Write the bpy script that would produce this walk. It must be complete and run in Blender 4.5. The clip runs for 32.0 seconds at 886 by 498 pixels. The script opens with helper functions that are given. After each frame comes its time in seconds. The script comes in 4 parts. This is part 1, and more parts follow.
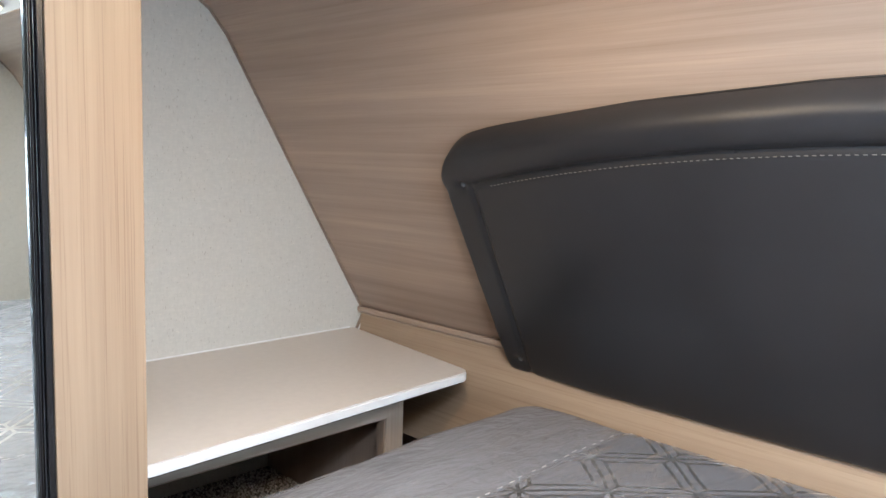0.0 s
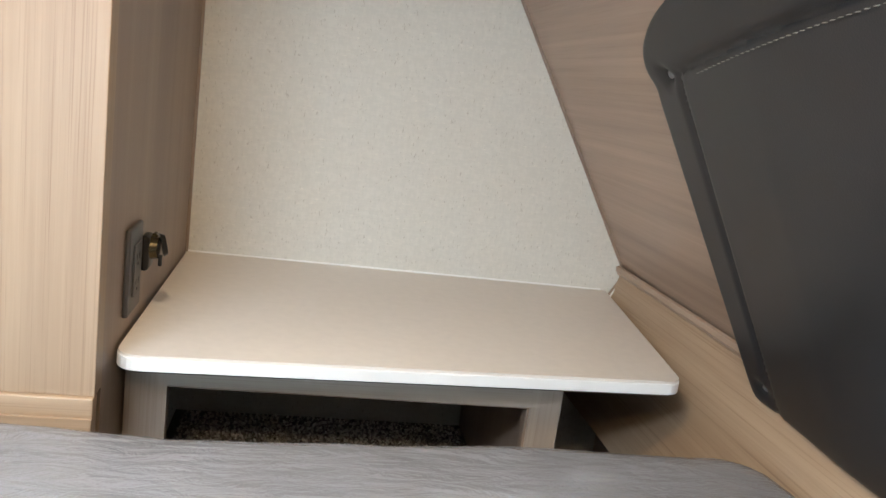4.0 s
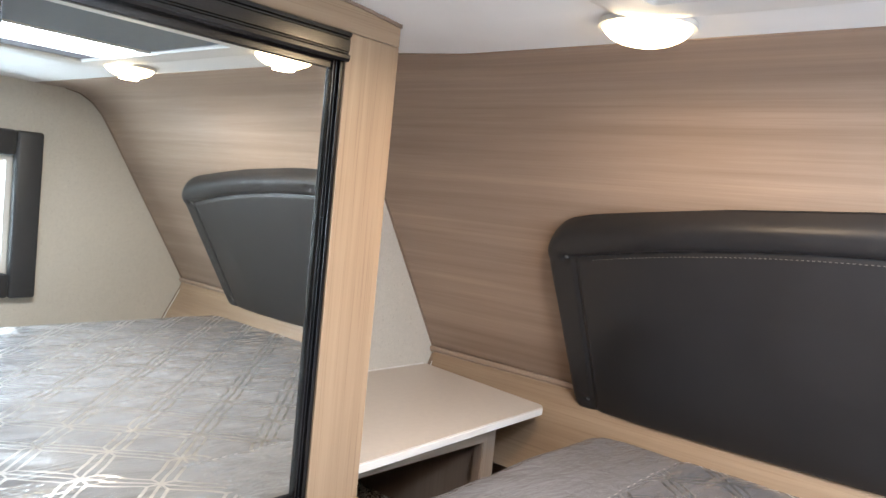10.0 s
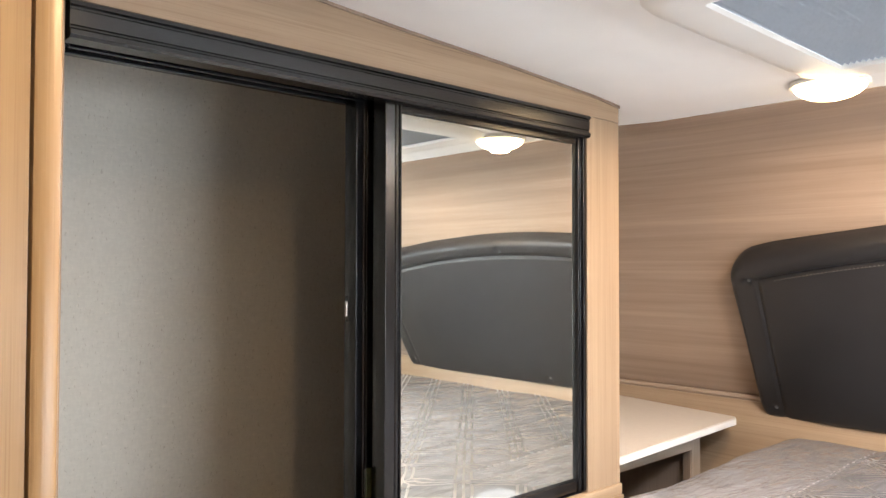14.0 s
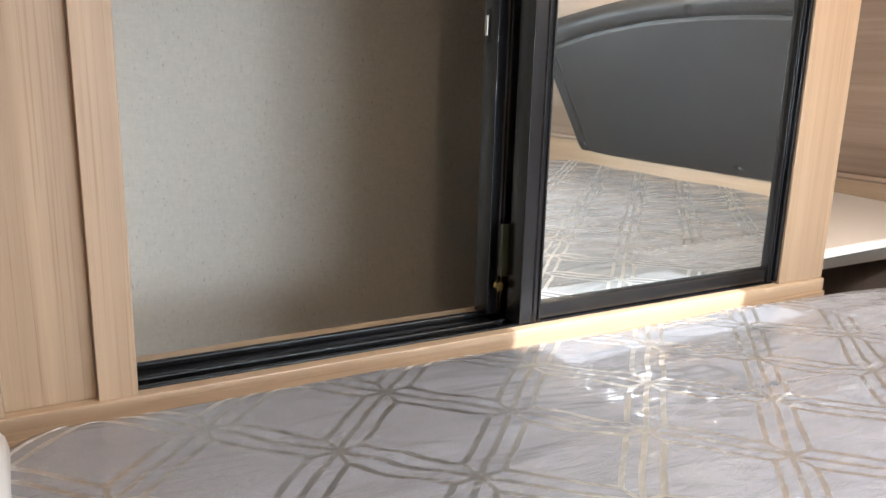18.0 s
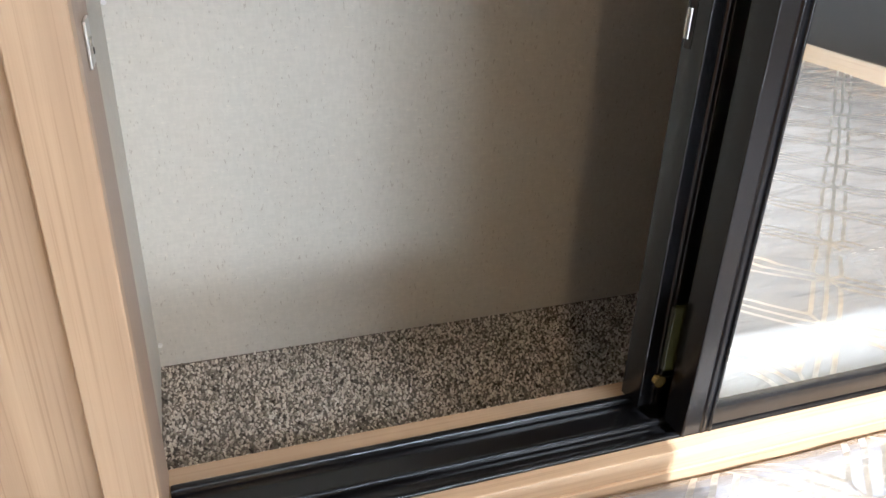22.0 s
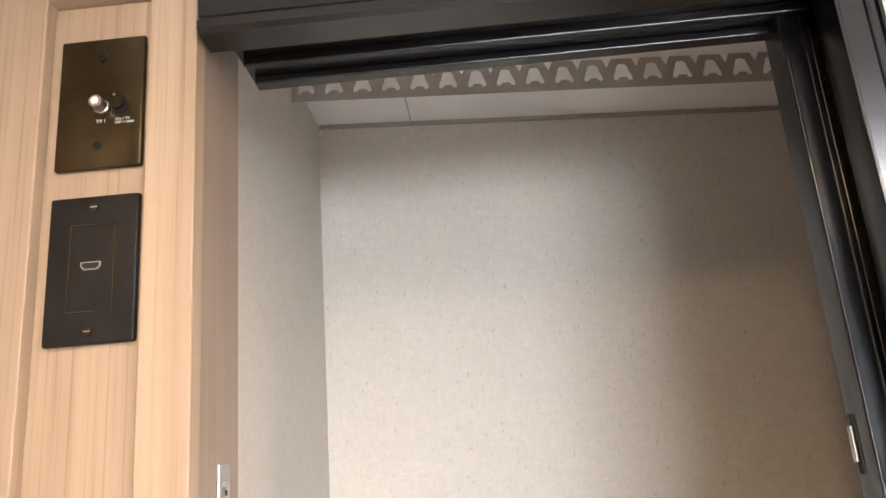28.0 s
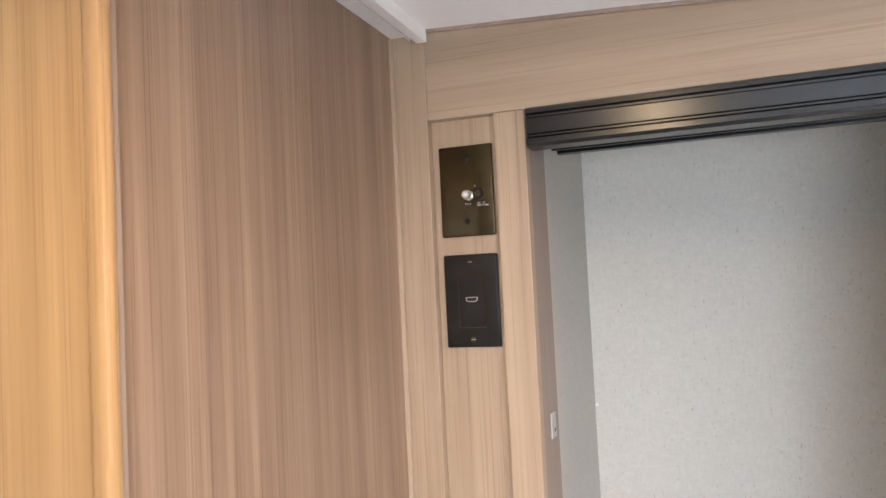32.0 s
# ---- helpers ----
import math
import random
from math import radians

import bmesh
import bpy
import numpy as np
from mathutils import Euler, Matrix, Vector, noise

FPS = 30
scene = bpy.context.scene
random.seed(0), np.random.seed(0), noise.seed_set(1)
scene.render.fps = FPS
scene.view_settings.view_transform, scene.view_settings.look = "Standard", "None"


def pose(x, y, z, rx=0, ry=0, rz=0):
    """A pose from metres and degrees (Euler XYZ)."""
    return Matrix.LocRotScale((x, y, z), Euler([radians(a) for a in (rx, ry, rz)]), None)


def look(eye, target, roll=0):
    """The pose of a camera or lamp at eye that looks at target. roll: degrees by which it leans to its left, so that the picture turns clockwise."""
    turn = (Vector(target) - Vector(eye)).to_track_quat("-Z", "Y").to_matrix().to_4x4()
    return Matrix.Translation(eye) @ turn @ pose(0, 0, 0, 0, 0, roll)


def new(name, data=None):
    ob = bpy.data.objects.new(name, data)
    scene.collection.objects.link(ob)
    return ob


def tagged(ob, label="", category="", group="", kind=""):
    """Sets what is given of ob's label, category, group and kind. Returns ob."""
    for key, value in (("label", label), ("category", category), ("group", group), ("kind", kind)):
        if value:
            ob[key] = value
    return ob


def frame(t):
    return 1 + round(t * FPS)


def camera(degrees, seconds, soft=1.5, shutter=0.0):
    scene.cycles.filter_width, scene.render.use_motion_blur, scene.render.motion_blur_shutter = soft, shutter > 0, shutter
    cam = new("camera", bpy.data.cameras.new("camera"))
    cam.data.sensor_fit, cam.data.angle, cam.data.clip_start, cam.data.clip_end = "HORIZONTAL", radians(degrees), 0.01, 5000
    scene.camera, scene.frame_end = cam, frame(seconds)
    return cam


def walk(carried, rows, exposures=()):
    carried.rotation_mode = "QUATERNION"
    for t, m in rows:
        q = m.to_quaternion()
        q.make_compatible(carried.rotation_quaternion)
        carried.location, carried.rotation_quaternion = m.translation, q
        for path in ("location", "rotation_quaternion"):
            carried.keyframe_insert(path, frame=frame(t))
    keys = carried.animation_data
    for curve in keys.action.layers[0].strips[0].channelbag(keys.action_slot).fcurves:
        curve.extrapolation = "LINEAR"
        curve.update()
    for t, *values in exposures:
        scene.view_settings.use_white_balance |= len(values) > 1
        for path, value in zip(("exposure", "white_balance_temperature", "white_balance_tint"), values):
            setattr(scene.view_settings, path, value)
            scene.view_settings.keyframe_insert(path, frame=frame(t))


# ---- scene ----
cam = camera(60.6, 32.0)
EXPOSURES = [(0.0, 1.03, 5250, 5), (1.0, 1.40, 5700, 3), (2.0, 1.34, 5700, 4), (2.5, 1.17, 5400, 3), (3.0, 1.03, 5300, 2), (5.5, 1.17, 5700, 4), (7.0, 1.34, 5300, 5), (8.0, 1.42, 5100, 5), (9.0, 1.22, 5000, 5), (10.0, 0.95, 5650, 8), (11.0, 1.13, 6000, 9), (13.0, 1.36, 6200, 10), (16.0, 1.40, 5950, 10), (18.0, 1.26, 5800, 8), (20.0, 1.35, 5850, 8), (22.0, 1.60, 5700, 8), (23.0, 1.63, 6050, 10), (24.0, 1.77, 6250, 12), (25.0, 1.88, 6500, 14), (28.0, 2.18, 6300, 14), (30.0, 1.85, 6050, 12), (32.0, 1.66, 5750, 11)]
PATH = [
    (0, (0.0, 0.013, 1.259), (1.418, 1.403, 1.028), 1.8),
    (0.5, (0.206, 0.041, 1.244), (1.575, 1.465, 0.931), 1.7),
    (1, (0.39, 0.047, 1.218), (1.598, 1.612, 0.915), 1.3),
    (1.5, (0.549, 0.002, 1.218), (1.472, 1.771, 1.078), -0.1),
    (2, (0.622, 0.018, 1.203), (1.204, 1.932, 1.185), 1.5),
    (2.5, (0.647, 0.063, 1.166), (1.043, 2.022, 1.104), 3.7),
    (3, (0.659, 0.108, 1.163), (1.008, 2.062, 0.918), 6.0),
    (3.5, (0.654, 0.15, 1.17), (1.001, 2.08, 0.775), 7.5),
    (5.5, (0.591, 0.154, 1.132), (1.209, 2.012, 0.728), 7.3),
    (6, (0.519, 0.115, 1.179), (1.399, 1.869, 0.797), 4.4),
    (6.5, (0.422, 0.08, 1.17), (1.548, 1.693, 0.805), 4.2),
    (7, (0.301, 0.076, 1.196), (1.585, 1.561, 0.816), 5.1),
    (7.5, (0.174, 0.048, 1.196), (1.634, 1.361, 0.814), 4.9),
    (8, (0.041, 0.034, 1.232), (1.581, 1.261, 0.886), 5.6),
    (8.5, (-0.106, 0.033, 1.23), (1.475, 1.223, 0.935), 6.1),
    (9, (-0.232, 0.029, 1.238), (1.356, 1.223, 1.011), 6.0),
    (9.5, (-0.374, 0.029, 1.306), (1.197, 1.253, 1.125), 4.7),
    (10, (-0.502, 0.046, 1.32), (1.012, 1.347, 1.191), 5.7),
    (10.5, (-0.585, 0.075, 1.313), (0.843, 1.47, 1.191), 6.9),
    (11, (-0.674, 0.11, 1.315), (0.694, 1.564, 1.192), 5.6),
    (11.5, (-0.757, 0.084, 1.303), (0.57, 1.58, 1.267), 4.4),
    (12, (-0.879, 0.064, 1.281), (0.479, 1.532, 1.326), 3.5),
    (12.5, (-0.978, 0.022, 1.263), (0.393, 1.478, 1.329), 1.5),
    (13, (-1.011, 0.046, 1.286), (0.385, 1.478, 1.331), -0.1),
    (13.5, (-1.012, 0.017, 1.269), (0.367, 1.465, 1.315), -0.0),
    (15.5, (-0.909, 0.064, 1.217), (0.339, 1.627, 1.246), 0.1),
    (16, (-0.884, 0.08, 1.21), (0.299, 1.69, 1.13), 0.9),
    (16.5, (-0.855, 0.1, 1.164), (0.243, 1.764, 1.0), 0.9),
    (17, (-0.84, 0.136, 1.131), (0.195, 1.824, 0.851), 0.7),
    (17.5, (-0.822, 0.159, 1.125), (0.163, 1.855, 0.737), 1.2),
    (18, (-0.815, 0.19, 1.119), (0.153, 1.879, 0.659), 1.6),
    (18.5, (-0.786, 0.255, 1.162), (0.136, 1.926, 0.565), 1.6),
    (19, (-0.715, 0.3, 1.23), (0.104, 1.986, 0.531), -0.5),
    (19.5, (-0.689, 0.351, 1.288), (0.048, 2.027, 0.484), 0.5),
    (20, (-0.694, 0.418, 1.304), (0.011, 2.08, 0.443), 2.5),
    (20.5, (-0.673, 0.486, 1.327), (-0.028, 2.124, 0.378), 3.1),
    (21, (-0.66, 0.52, 1.311), (-0.068, 2.177, 0.36), 3.7),
    (21.5, (-0.615, 0.545, 1.33), (-0.123, 2.177, 0.284), 2.1),
    (22, (-0.664, 0.517, 1.297), (-0.067, 2.193, 0.385), 2.1),
    (22.5, (-0.663, 0.482, 1.271), (-0.044, 2.233, 0.529), 1.6),
    (23, (-0.625, 0.462, 1.255), (-0.113, 2.325, 0.741), 0.4),
    (23.5, (-0.585, 0.46, 1.245), (-0.287, 2.422, 0.998), -2.0),
    (24, (-0.57, 0.477, 1.231), (-0.403, 2.47, 1.238), -3.1),
    (24.5, (-0.55, 0.481, 1.219), (-0.457, 2.473, 1.37), -3.8),
    (25, (-0.532, 0.476, 1.208), (-0.493, 2.452, 1.514), -4.4),
    (25.5, (-0.539, 0.474, 1.212), (-0.498, 2.423, 1.656), -4.0),
    (28, (-0.514, 0.478, 1.184), (-0.598, 2.398, 1.737), -4.4),
    (29, (-0.498, 0.453, 1.227), (-0.632, 2.381, 1.739), -7.5),
    (30, (-0.535, 0.295, 1.351), (-0.987, 2.226, 1.611), -2.6),
    (31, (-0.52, 0.167, 1.365), (-1.121, 2.07, 1.494), -2.2),
    (32, (-0.511, 0.111, 1.366), (-1.19, 1.99, 1.463), -2.8),
]
walk(cam, [(t, look(eye, target, roll)) for t, eye, target, roll in PATH], EXPOSURES)


# ---- light ----
world = bpy.data.worlds.new("sky")
scene.world = world
world.use_nodes = True
wn = world.node_tree.nodes
wl = world.node_tree.links
sky = wn.new("ShaderNodeTexSky")
sky.sky_type = "NISHITA"
sky.sun_disc = False
sky.sun_elevation = radians(42)
sky.sun_rotation = radians(168)
wl.new(sky.outputs[0], wn["Background"].inputs[0])
wn["Background"].inputs[1].default_value = 0.12

sun = new("sun", bpy.data.lights.new("sun", "SUN"))
sun.data.energy, sun.data.angle, sun.data.color = 4.0, radians(0.5), (1.0, 0.97, 0.93)
SUN_WAY = Vector((-0.175, 0.885, -0.80))
sun.matrix_world = look((0.5, -4, 5), Vector((0.5, -4, 5)) + SUN_WAY)


def area(name, eye, target, w, h, power, colour):
    lamp = new(name, bpy.data.lights.new(name, "AREA"))
    lamp.data.shape, lamp.data.size, lamp.data.size_y = "RECTANGLE", w, h
    lamp.data.energy, lamp.data.color = power, colour
    lamp.matrix_world = look(eye, target)
    return lamp


SKY_W, WIN_W, PUCK_W = 9.3, 5.2, 2.55

# ---- plan ----
Y_FACE, Y_OUT, Y_FAR = 1.0, 1.605, -1.085
X_PART, X_POST, X_OPEN = -0.890, 0.4385, 0.3215
SKY_X0, SKY_X1, SKY_Y0, SKY_Y1 = -0.052, 0.432, -0.21, 0.525
CEIL = [(-2.6, 1.745), (-0.9, 1.694), (-0.6, 1.678), (-0.45, 1.668), (-0.2, 1.652), (0.09, 1.638), (0.347, 1.622), (0.459, 1.611), (0.642, 1.608)]
CAP = [(0.642, 1.606), (0.755, 1.606), (0.812, 1.595), (0.862, 1.567), (0.903, 1.525), (0.950, 1.452), (1.314, 0.850)]


def nook_rise(x):
    """How much higher the roof stands at the outer wall than at the wardrobe face."""
    return float(np.interp(x, (0.642, 0.755, 0.812, 0.862, 0.903, 0.95), (0.031, 0.027, 0.017, 0.012, 0.005, 0.0)))


def ceil_z(x):
    return float(np.interp(x, [p[0] for p in CEIL], [p[1] for p in CEIL]))


# ---- materials ----
def mat_new(name):
    m = bpy.data.materials.new(name)
    m.use_nodes = True
    nt = m.node_tree
    return m, nt, nt.nodes["Principled BSDF"]


def node(nt, kind, **kw):
    n = nt.nodes.new(kind)
    for k, v in kw.items():
        if k == "op":
            n.operation = v
        elif k == "scale":
            n.inputs["Scale"].default_value = v
        elif k == "detail":
            n.inputs["Detail"].default_value = v
        elif k == "rough":
            n.inputs["Roughness"].default_value = v
    return n


def ramp(nt, src, stops):
    r = nt.nodes.new("ShaderNodeValToRGB")
    el = r.color_ramp.elements
    while len(el) < len(stops):
        el.new(0.5)
    for e, (p, c) in zip(el, stops):
        e.position, e.color = p, (*c, 1)
    nt.links.new(src, r.inputs[0])
    return r


def mapped(nt, scale, rot=(0, 0, 0), random_shift=False):
    tc = nt.nodes.new("ShaderNodeTexCoord")
    mp = nt.nodes.new("ShaderNodeMapping")
    mp.inputs["Scale"].default_value = scale
    mp.inputs["Rotation"].default_value = rot
    nt.links.new(tc.outputs["Object"], mp.inputs[0])
    if random_shift:
        oi = nt.nodes.new("ShaderNodeObjectInfo")
        mul = nt.nodes.new("ShaderNodeMath")
        mul.operation = "MULTIPLY"
        mul.inputs[1].default_value = 7.0
        nt.links.new(oi.outputs["Random"], mul.inputs[0])
        nt.links.new(mul.outputs[0], mp.inputs["Location"])
    return mp


def bump(nt, src, bs, strength, dist=0.001):
    b = nt.nodes.new("ShaderNodeBump")
    b.inputs["Strength"].default_value, b.inputs["Distance"].default_value = strength, dist
    nt.links.new(src, b.inputs["Height"])
    nt.links.new(b.outputs[0], bs.inputs["Normal"])
    return b


def wood(name, axis, dark, light, rough=0.42, streak=1.0):
    """Laminate oak; axis is the way of the grain."""
    m, nt, bs = mat_new(name)
    stretch = {"x": (0.9, 40, 40), "y": (40, 0.9, 40), "z": (40, 40, 0.9)}[axis]
    fine = {"x": (3.2, 420, 420), "y": (420, 3.2, 420), "z": (420, 420, 3.2)}[axis]
    a = node(nt, "ShaderNodeTexNoise", scale=1.0, detail=7, rough=0.68)
    nt.links.new(mapped(nt, stretch, random_shift=True).outputs[0], a.inputs["Vector"])
    b = node(nt, "ShaderNodeTexNoise", scale=1.0, detail=3, rough=0.6)
    nt.links.new(mapped(nt, fine, random_shift=True).outputs[0], b.inputs["Vector"])
    c = node(nt, "ShaderNodeTexNoise", scale=1.0, detail=2)
    nt.links.new(mapped(nt, tuple(v * 0.22 for v in stretch)).outputs[0], c.inputs["Vector"])
    mid = tuple((p + q) / 2 for p, q in zip(dark, light))
    r1 = ramp(nt, a.outputs[0], [(0.28, dark), (0.5, mid), (0.68, light)])
    r2 = ramp(nt, b.outputs[0], [(0.32, (0.56, 0.48, 0.41)), (0.46, (1, 1, 1))])
    r3 = ramp(nt, c.outputs[0], [(0.3, (0.80, 0.775, 0.76)), (0.7, (1.08, 1.07, 1.05))])
    mix = nt.nodes.new("ShaderNodeMix")
    mix.data_type, mix.blend_type = "RGBA", "MULTIPLY"
    mix.inputs[0].default_value = 0.48 * streak
    nt.links.new(r1.outputs[0], mix.inputs[6])
    nt.links.new(r2.outputs[0], mix.inputs[7])
    mix2 = nt.nodes.new("ShaderNodeMix")
    mix2.data_type, mix2.blend_type = "RGBA", "MULTIPLY"
    mix2.inputs[0].default_value = 1.0
    nt.links.new(mix.outputs[2], mix2.inputs[6])
    nt.links.new(r3.outputs[0], mix2.inputs[7])
    nt.links.new(mix2.outputs[2], bs.inputs["Base Color"])
    bs.inputs["Roughness"].default_value = rough
    bump(nt, b.outputs[0], bs, 0.25, 0.0006)
    return m


def plain(name, colour, rough=0.5, metal=0.0, var=0.06, scale=30, bstr=0.08, coat=0.0):
    m, nt, bs = mat_new(name)
    n = node(nt, "ShaderNodeTexNoise", scale=scale, detail=4)
    nt.links.new(mapped(nt, (1, 1, 1)).outputs[0], n.inputs["Vector"])
    r = ramp(nt, n.outputs[0], [(0.3, tuple(c * (1 - var) for c in colour)), (0.7, tuple(min(1, c * (1 + var)) for c in colour))])
    nt.links.new(r.outputs[0], bs.inputs["Base Color"])
    bs.inputs["Roughness"].default_value = rough
    bs.inputs["Metallic"].default_value = metal
    bs.inputs["Coat Weight"].default_value = coat
    n2 = node(nt, "ShaderNodeTexNoise", scale=scale * 14, detail=2)
    nt.links.new(mapped(nt, (1, 1, 1)).outputs[0], n2.inputs["Vector"])
    if bstr:
        bump(nt, n2.outputs[0], bs, bstr, 0.0004)
    return m


def wallpaper(name, colour):
    """Linen-look vinyl with short pale and dark flecks."""
    m, nt, bs = mat_new(name)
    weave = node(nt, "ShaderNodeTexNoise", scale=1.0, detail=3, rough=0.7)
    nt.links.new(mapped(nt, (170, 170, 60)).outputs[0], weave.inputs["Vector"])
    weft = node(nt, "ShaderNodeTexNoise", scale=1.0, detail=3, rough=0.7)
    nt.links.new(mapped(nt, (55, 55, 210)).outputs[0], weft.inputs["Vector"])
    fleck = node(nt, "ShaderNodeTexNoise", scale=1.0, detail=1)
    nt.links.new(mapped(nt, (300, 300, 110)).outputs[0], fleck.inputs["Vector"])
    fleck2 = node(nt, "ShaderNodeTexNoise", scale=1.0, detail=1)
    nt.links.new(mapped(nt, (90, 90, 300)).outputs[0], fleck2.inputs["Vector"])
    add = nt.nodes.new("ShaderNodeMath")
    nt.links.new(weave.outputs[0], add.inputs[0])
    nt.links.new(weft.outputs[0], add.inputs[1])
    r = ramp(nt, add.outputs[0], [(0.0, tuple(c * 0.96 for c in colour)), (1.0, tuple(min(1, c * 1.03) for c in colour))])
    r.color_ramp.elements[0].position, r.color_ramp.elements[1].position = 0.75, 1.0
    half = nt.nodes.new("ShaderNodeMath")
    half.operation = "MULTIPLY"
    half.inputs[1].default_value = 0.85
    nt.links.new(add.outputs[0], half.inputs[0])
    nt.links.new(half.outputs[0], r.inputs[0])
    rf = ramp(nt, fleck.outputs[0], [(0.25, (0.64, 0.59, 0.54)), (0.31, (1, 1, 1))])
    rf2 = ramp(nt, fleck2.outputs[0], [(0.70, (1, 1, 1)), (0.76, (1.16, 1.15, 1.12))])
    cur = r.outputs[0]
    for other in (rf, rf2):
        mx = nt.nodes.new("ShaderNodeMix")
        mx.data_type, mx.blend_type = "RGBA", "MULTIPLY"
        mx.inputs[0].default_value = 0.6
        nt.links.new(cur, mx.inputs[6])
        nt.links.new(other.outputs[0], mx.inputs[7])
        cur = mx.outputs[2]
    nt.links.new(cur, bs.inputs["Base Color"])
    bs.inputs["Roughness"].default_value = 0.62
    bump(nt, add.outputs[0], bs, 0.2, 0.0005)
    return m


W_LIGHT, W_DARK = (0.44, 0.328, 0.218), (0.325, 0.23, 0.148)
M_WOOD_Z = wood("oak_upright", "z", W_DARK, W_LIGHT)
M_WOOD_X = wood("oak_lengthways", "x", W_DARK, W_LIGHT)
M_WOOD_Y = wood("oak_crossways", "y", W_DARK, W_LIGHT)
M_CAPWOOD = wood("oak_front_wall", "y", (0.335, 0.252, 0.19), (0.47, 0.358, 0.275), rough=0.36, streak=0.4)
M_PARTWOOD = wood("oak_partition", "z", (0.20, 0.128, 0.082), (0.36, 0.253, 0.172), streak=1.25)
# oak pushed to amber: the warm lamplight is mixed into the base colour
M_LAMPLIT_OAK = wood("lamplit_amber_oak", "z", (0.33, 0.20, 0.085), (0.47, 0.30, 0.14), rough=0.34)
M_SIDE = wood("taupe_side", "z", (0.25, 0.185, 0.14), (0.31, 0.235, 0.18), streak=0.5)
M_CABWOOD = wood("grey_oak", "x", (0.36, 0.30, 0.24), (0.47, 0.40, 0.33), streak=0.6)
M_CABWOOD_Z = wood("grey_oak_upright", "z", (0.36, 0.30, 0.24), (0.47, 0.40, 0.33), streak=0.6)
M_WALL = wallpaper("linen_wall", (0.625, 0.59, 0.52))
M_CEIL = plain("white_ceiling", (0.86, 0.85, 0.835), 0.6, var=0.02, scale=8, bstr=0.05)
M_WHITE = plain("white_plastic", (0.78, 0.765, 0.73), 0.35, var=0.02, scale=10, bstr=0.03)
M_TAUPE = plain("taupe_plastic", (0.36, 0.33, 0.29), 0.5, var=0.03, scale=20, bstr=0.05)
M_SHELF = plain("beige_laminate", (0.72, 0.665, 0.60), 0.42, var=0.025, scale=60, bstr=0.1)
M_EDGE = plain("pale_edge_band", (0.82, 0.80, 0.77), 0.45, var=0.02, bstr=0.03)
M_DARK = plain("dark_gap", (0.02, 0.018, 0.016), 0.8, bstr=0)
M_CARPET = plain("carpet_base", (0.17, 0.145, 0.12), 0.95, var=0.4, scale=300, bstr=0.5)
M_BLIND = plain("blue_grey_pleats", (0.33, 0.37, 0.41), 0.7, var=0.04, scale=80)
M_SCREEN = plain("grey_fly_screen", (0.22, 0.22, 0.25), 0.8, var=0.05, scale=200)
# near-black brown that holds shade under the bedside top and behind the doors
M_SHADE_BOARD = plain("shade_brown_board", (0.045, 0.034, 0.026), 0.6, var=0.1, scale=60)
M_FLOOR = plain("vinyl_floor", (0.25, 0.2, 0.16), 0.5)
M_PLATE = plain("black_bronze_plate", (0.072, 0.054, 0.027), 0.21, metal=0.8, var=0.2, scale=40, bstr=0.06)
M_PLATE2 = plain("dark_brown_plate", (0.016, 0.014, 0.012), 0.3, var=0.2, scale=40, bstr=0.05)
M_OUTLET = plain("grey_brown_plastic", (0.05, 0.044, 0.04), 0.4, var=0.08, scale=30, bstr=0.05)
M_NICKEL = plain("nickel", (0.62, 0.60, 0.56), 0.28, metal=1.0, var=0.08, scale=60, bstr=0.05)
M_BRASS = plain("brass", (0.36, 0.245, 0.08), 0.25, metal=1.0, var=0.15, scale=60, bstr=0.05)
for _m in (M_PLATE, M_PLATE2):
    _m.node_tree.nodes["Principled BSDF"].inputs["Specular IOR Level"].default_value = 0.18
M_INK = plain("white_print", (0.75, 0.75, 0.73), 0.6, var=0.02, bstr=0)
M_THREAD = plain("pale_thread", (0.17, 0.165, 0.15), 0.7, var=0.1, scale=200, bstr=0)
M_STITCH = plain("grey_thread", (0.52, 0.515, 0.51), 0.6, var=0.1, scale=200, bstr=0)
M_BUTTON = plain("grey_button", (0.20, 0.20, 0.20), 0.35, var=0.1, scale=60, bstr=0)
M_BUNDLE = plain("milky_plastic", (0.72, 0.72, 0.71), 0.28, var=0.04, scale=14, bstr=0.2, coat=0.6)

# black powder-coated aluminium with a satin sheen
M_BLACK, _nt, _bs = mat_new("black_aluminium")
_n = node(_nt, "ShaderNodeTexNoise", scale=1.0, detail=4)
_nt.links.new(mapped(_nt, (14, 14, 14)).outputs[0], _n.inputs["Vector"])
_r = ramp(_nt, _n.outputs[0], [(0.3, (0.0025, 0.0025, 0.003)), (0.7, (0.005, 0.005, 0.006))])
_nt.links.new(_r.outputs[0], _bs.inputs["Base Color"])
_rr = ramp(_nt, _n.outputs[0], [(0.3, (0.23, 0.23, 0.23)), (0.7, (0.25, 0.25, 0.25))])
_nt.links.new(_rr.outputs[0], _bs.inputs["Roughness"])
_bs.inputs["Specular IOR Level"].default_value = 0.65
_n2 = node(_nt, "ShaderNodeTexNoise", scale=900, detail=2)
_nt.links.new(mapped(_nt, (1, 1, 1)).outputs[0], _n2.inputs["Vector"])
bump(_nt, _n2.outputs[0], _bs, 0.05, 0.0002)

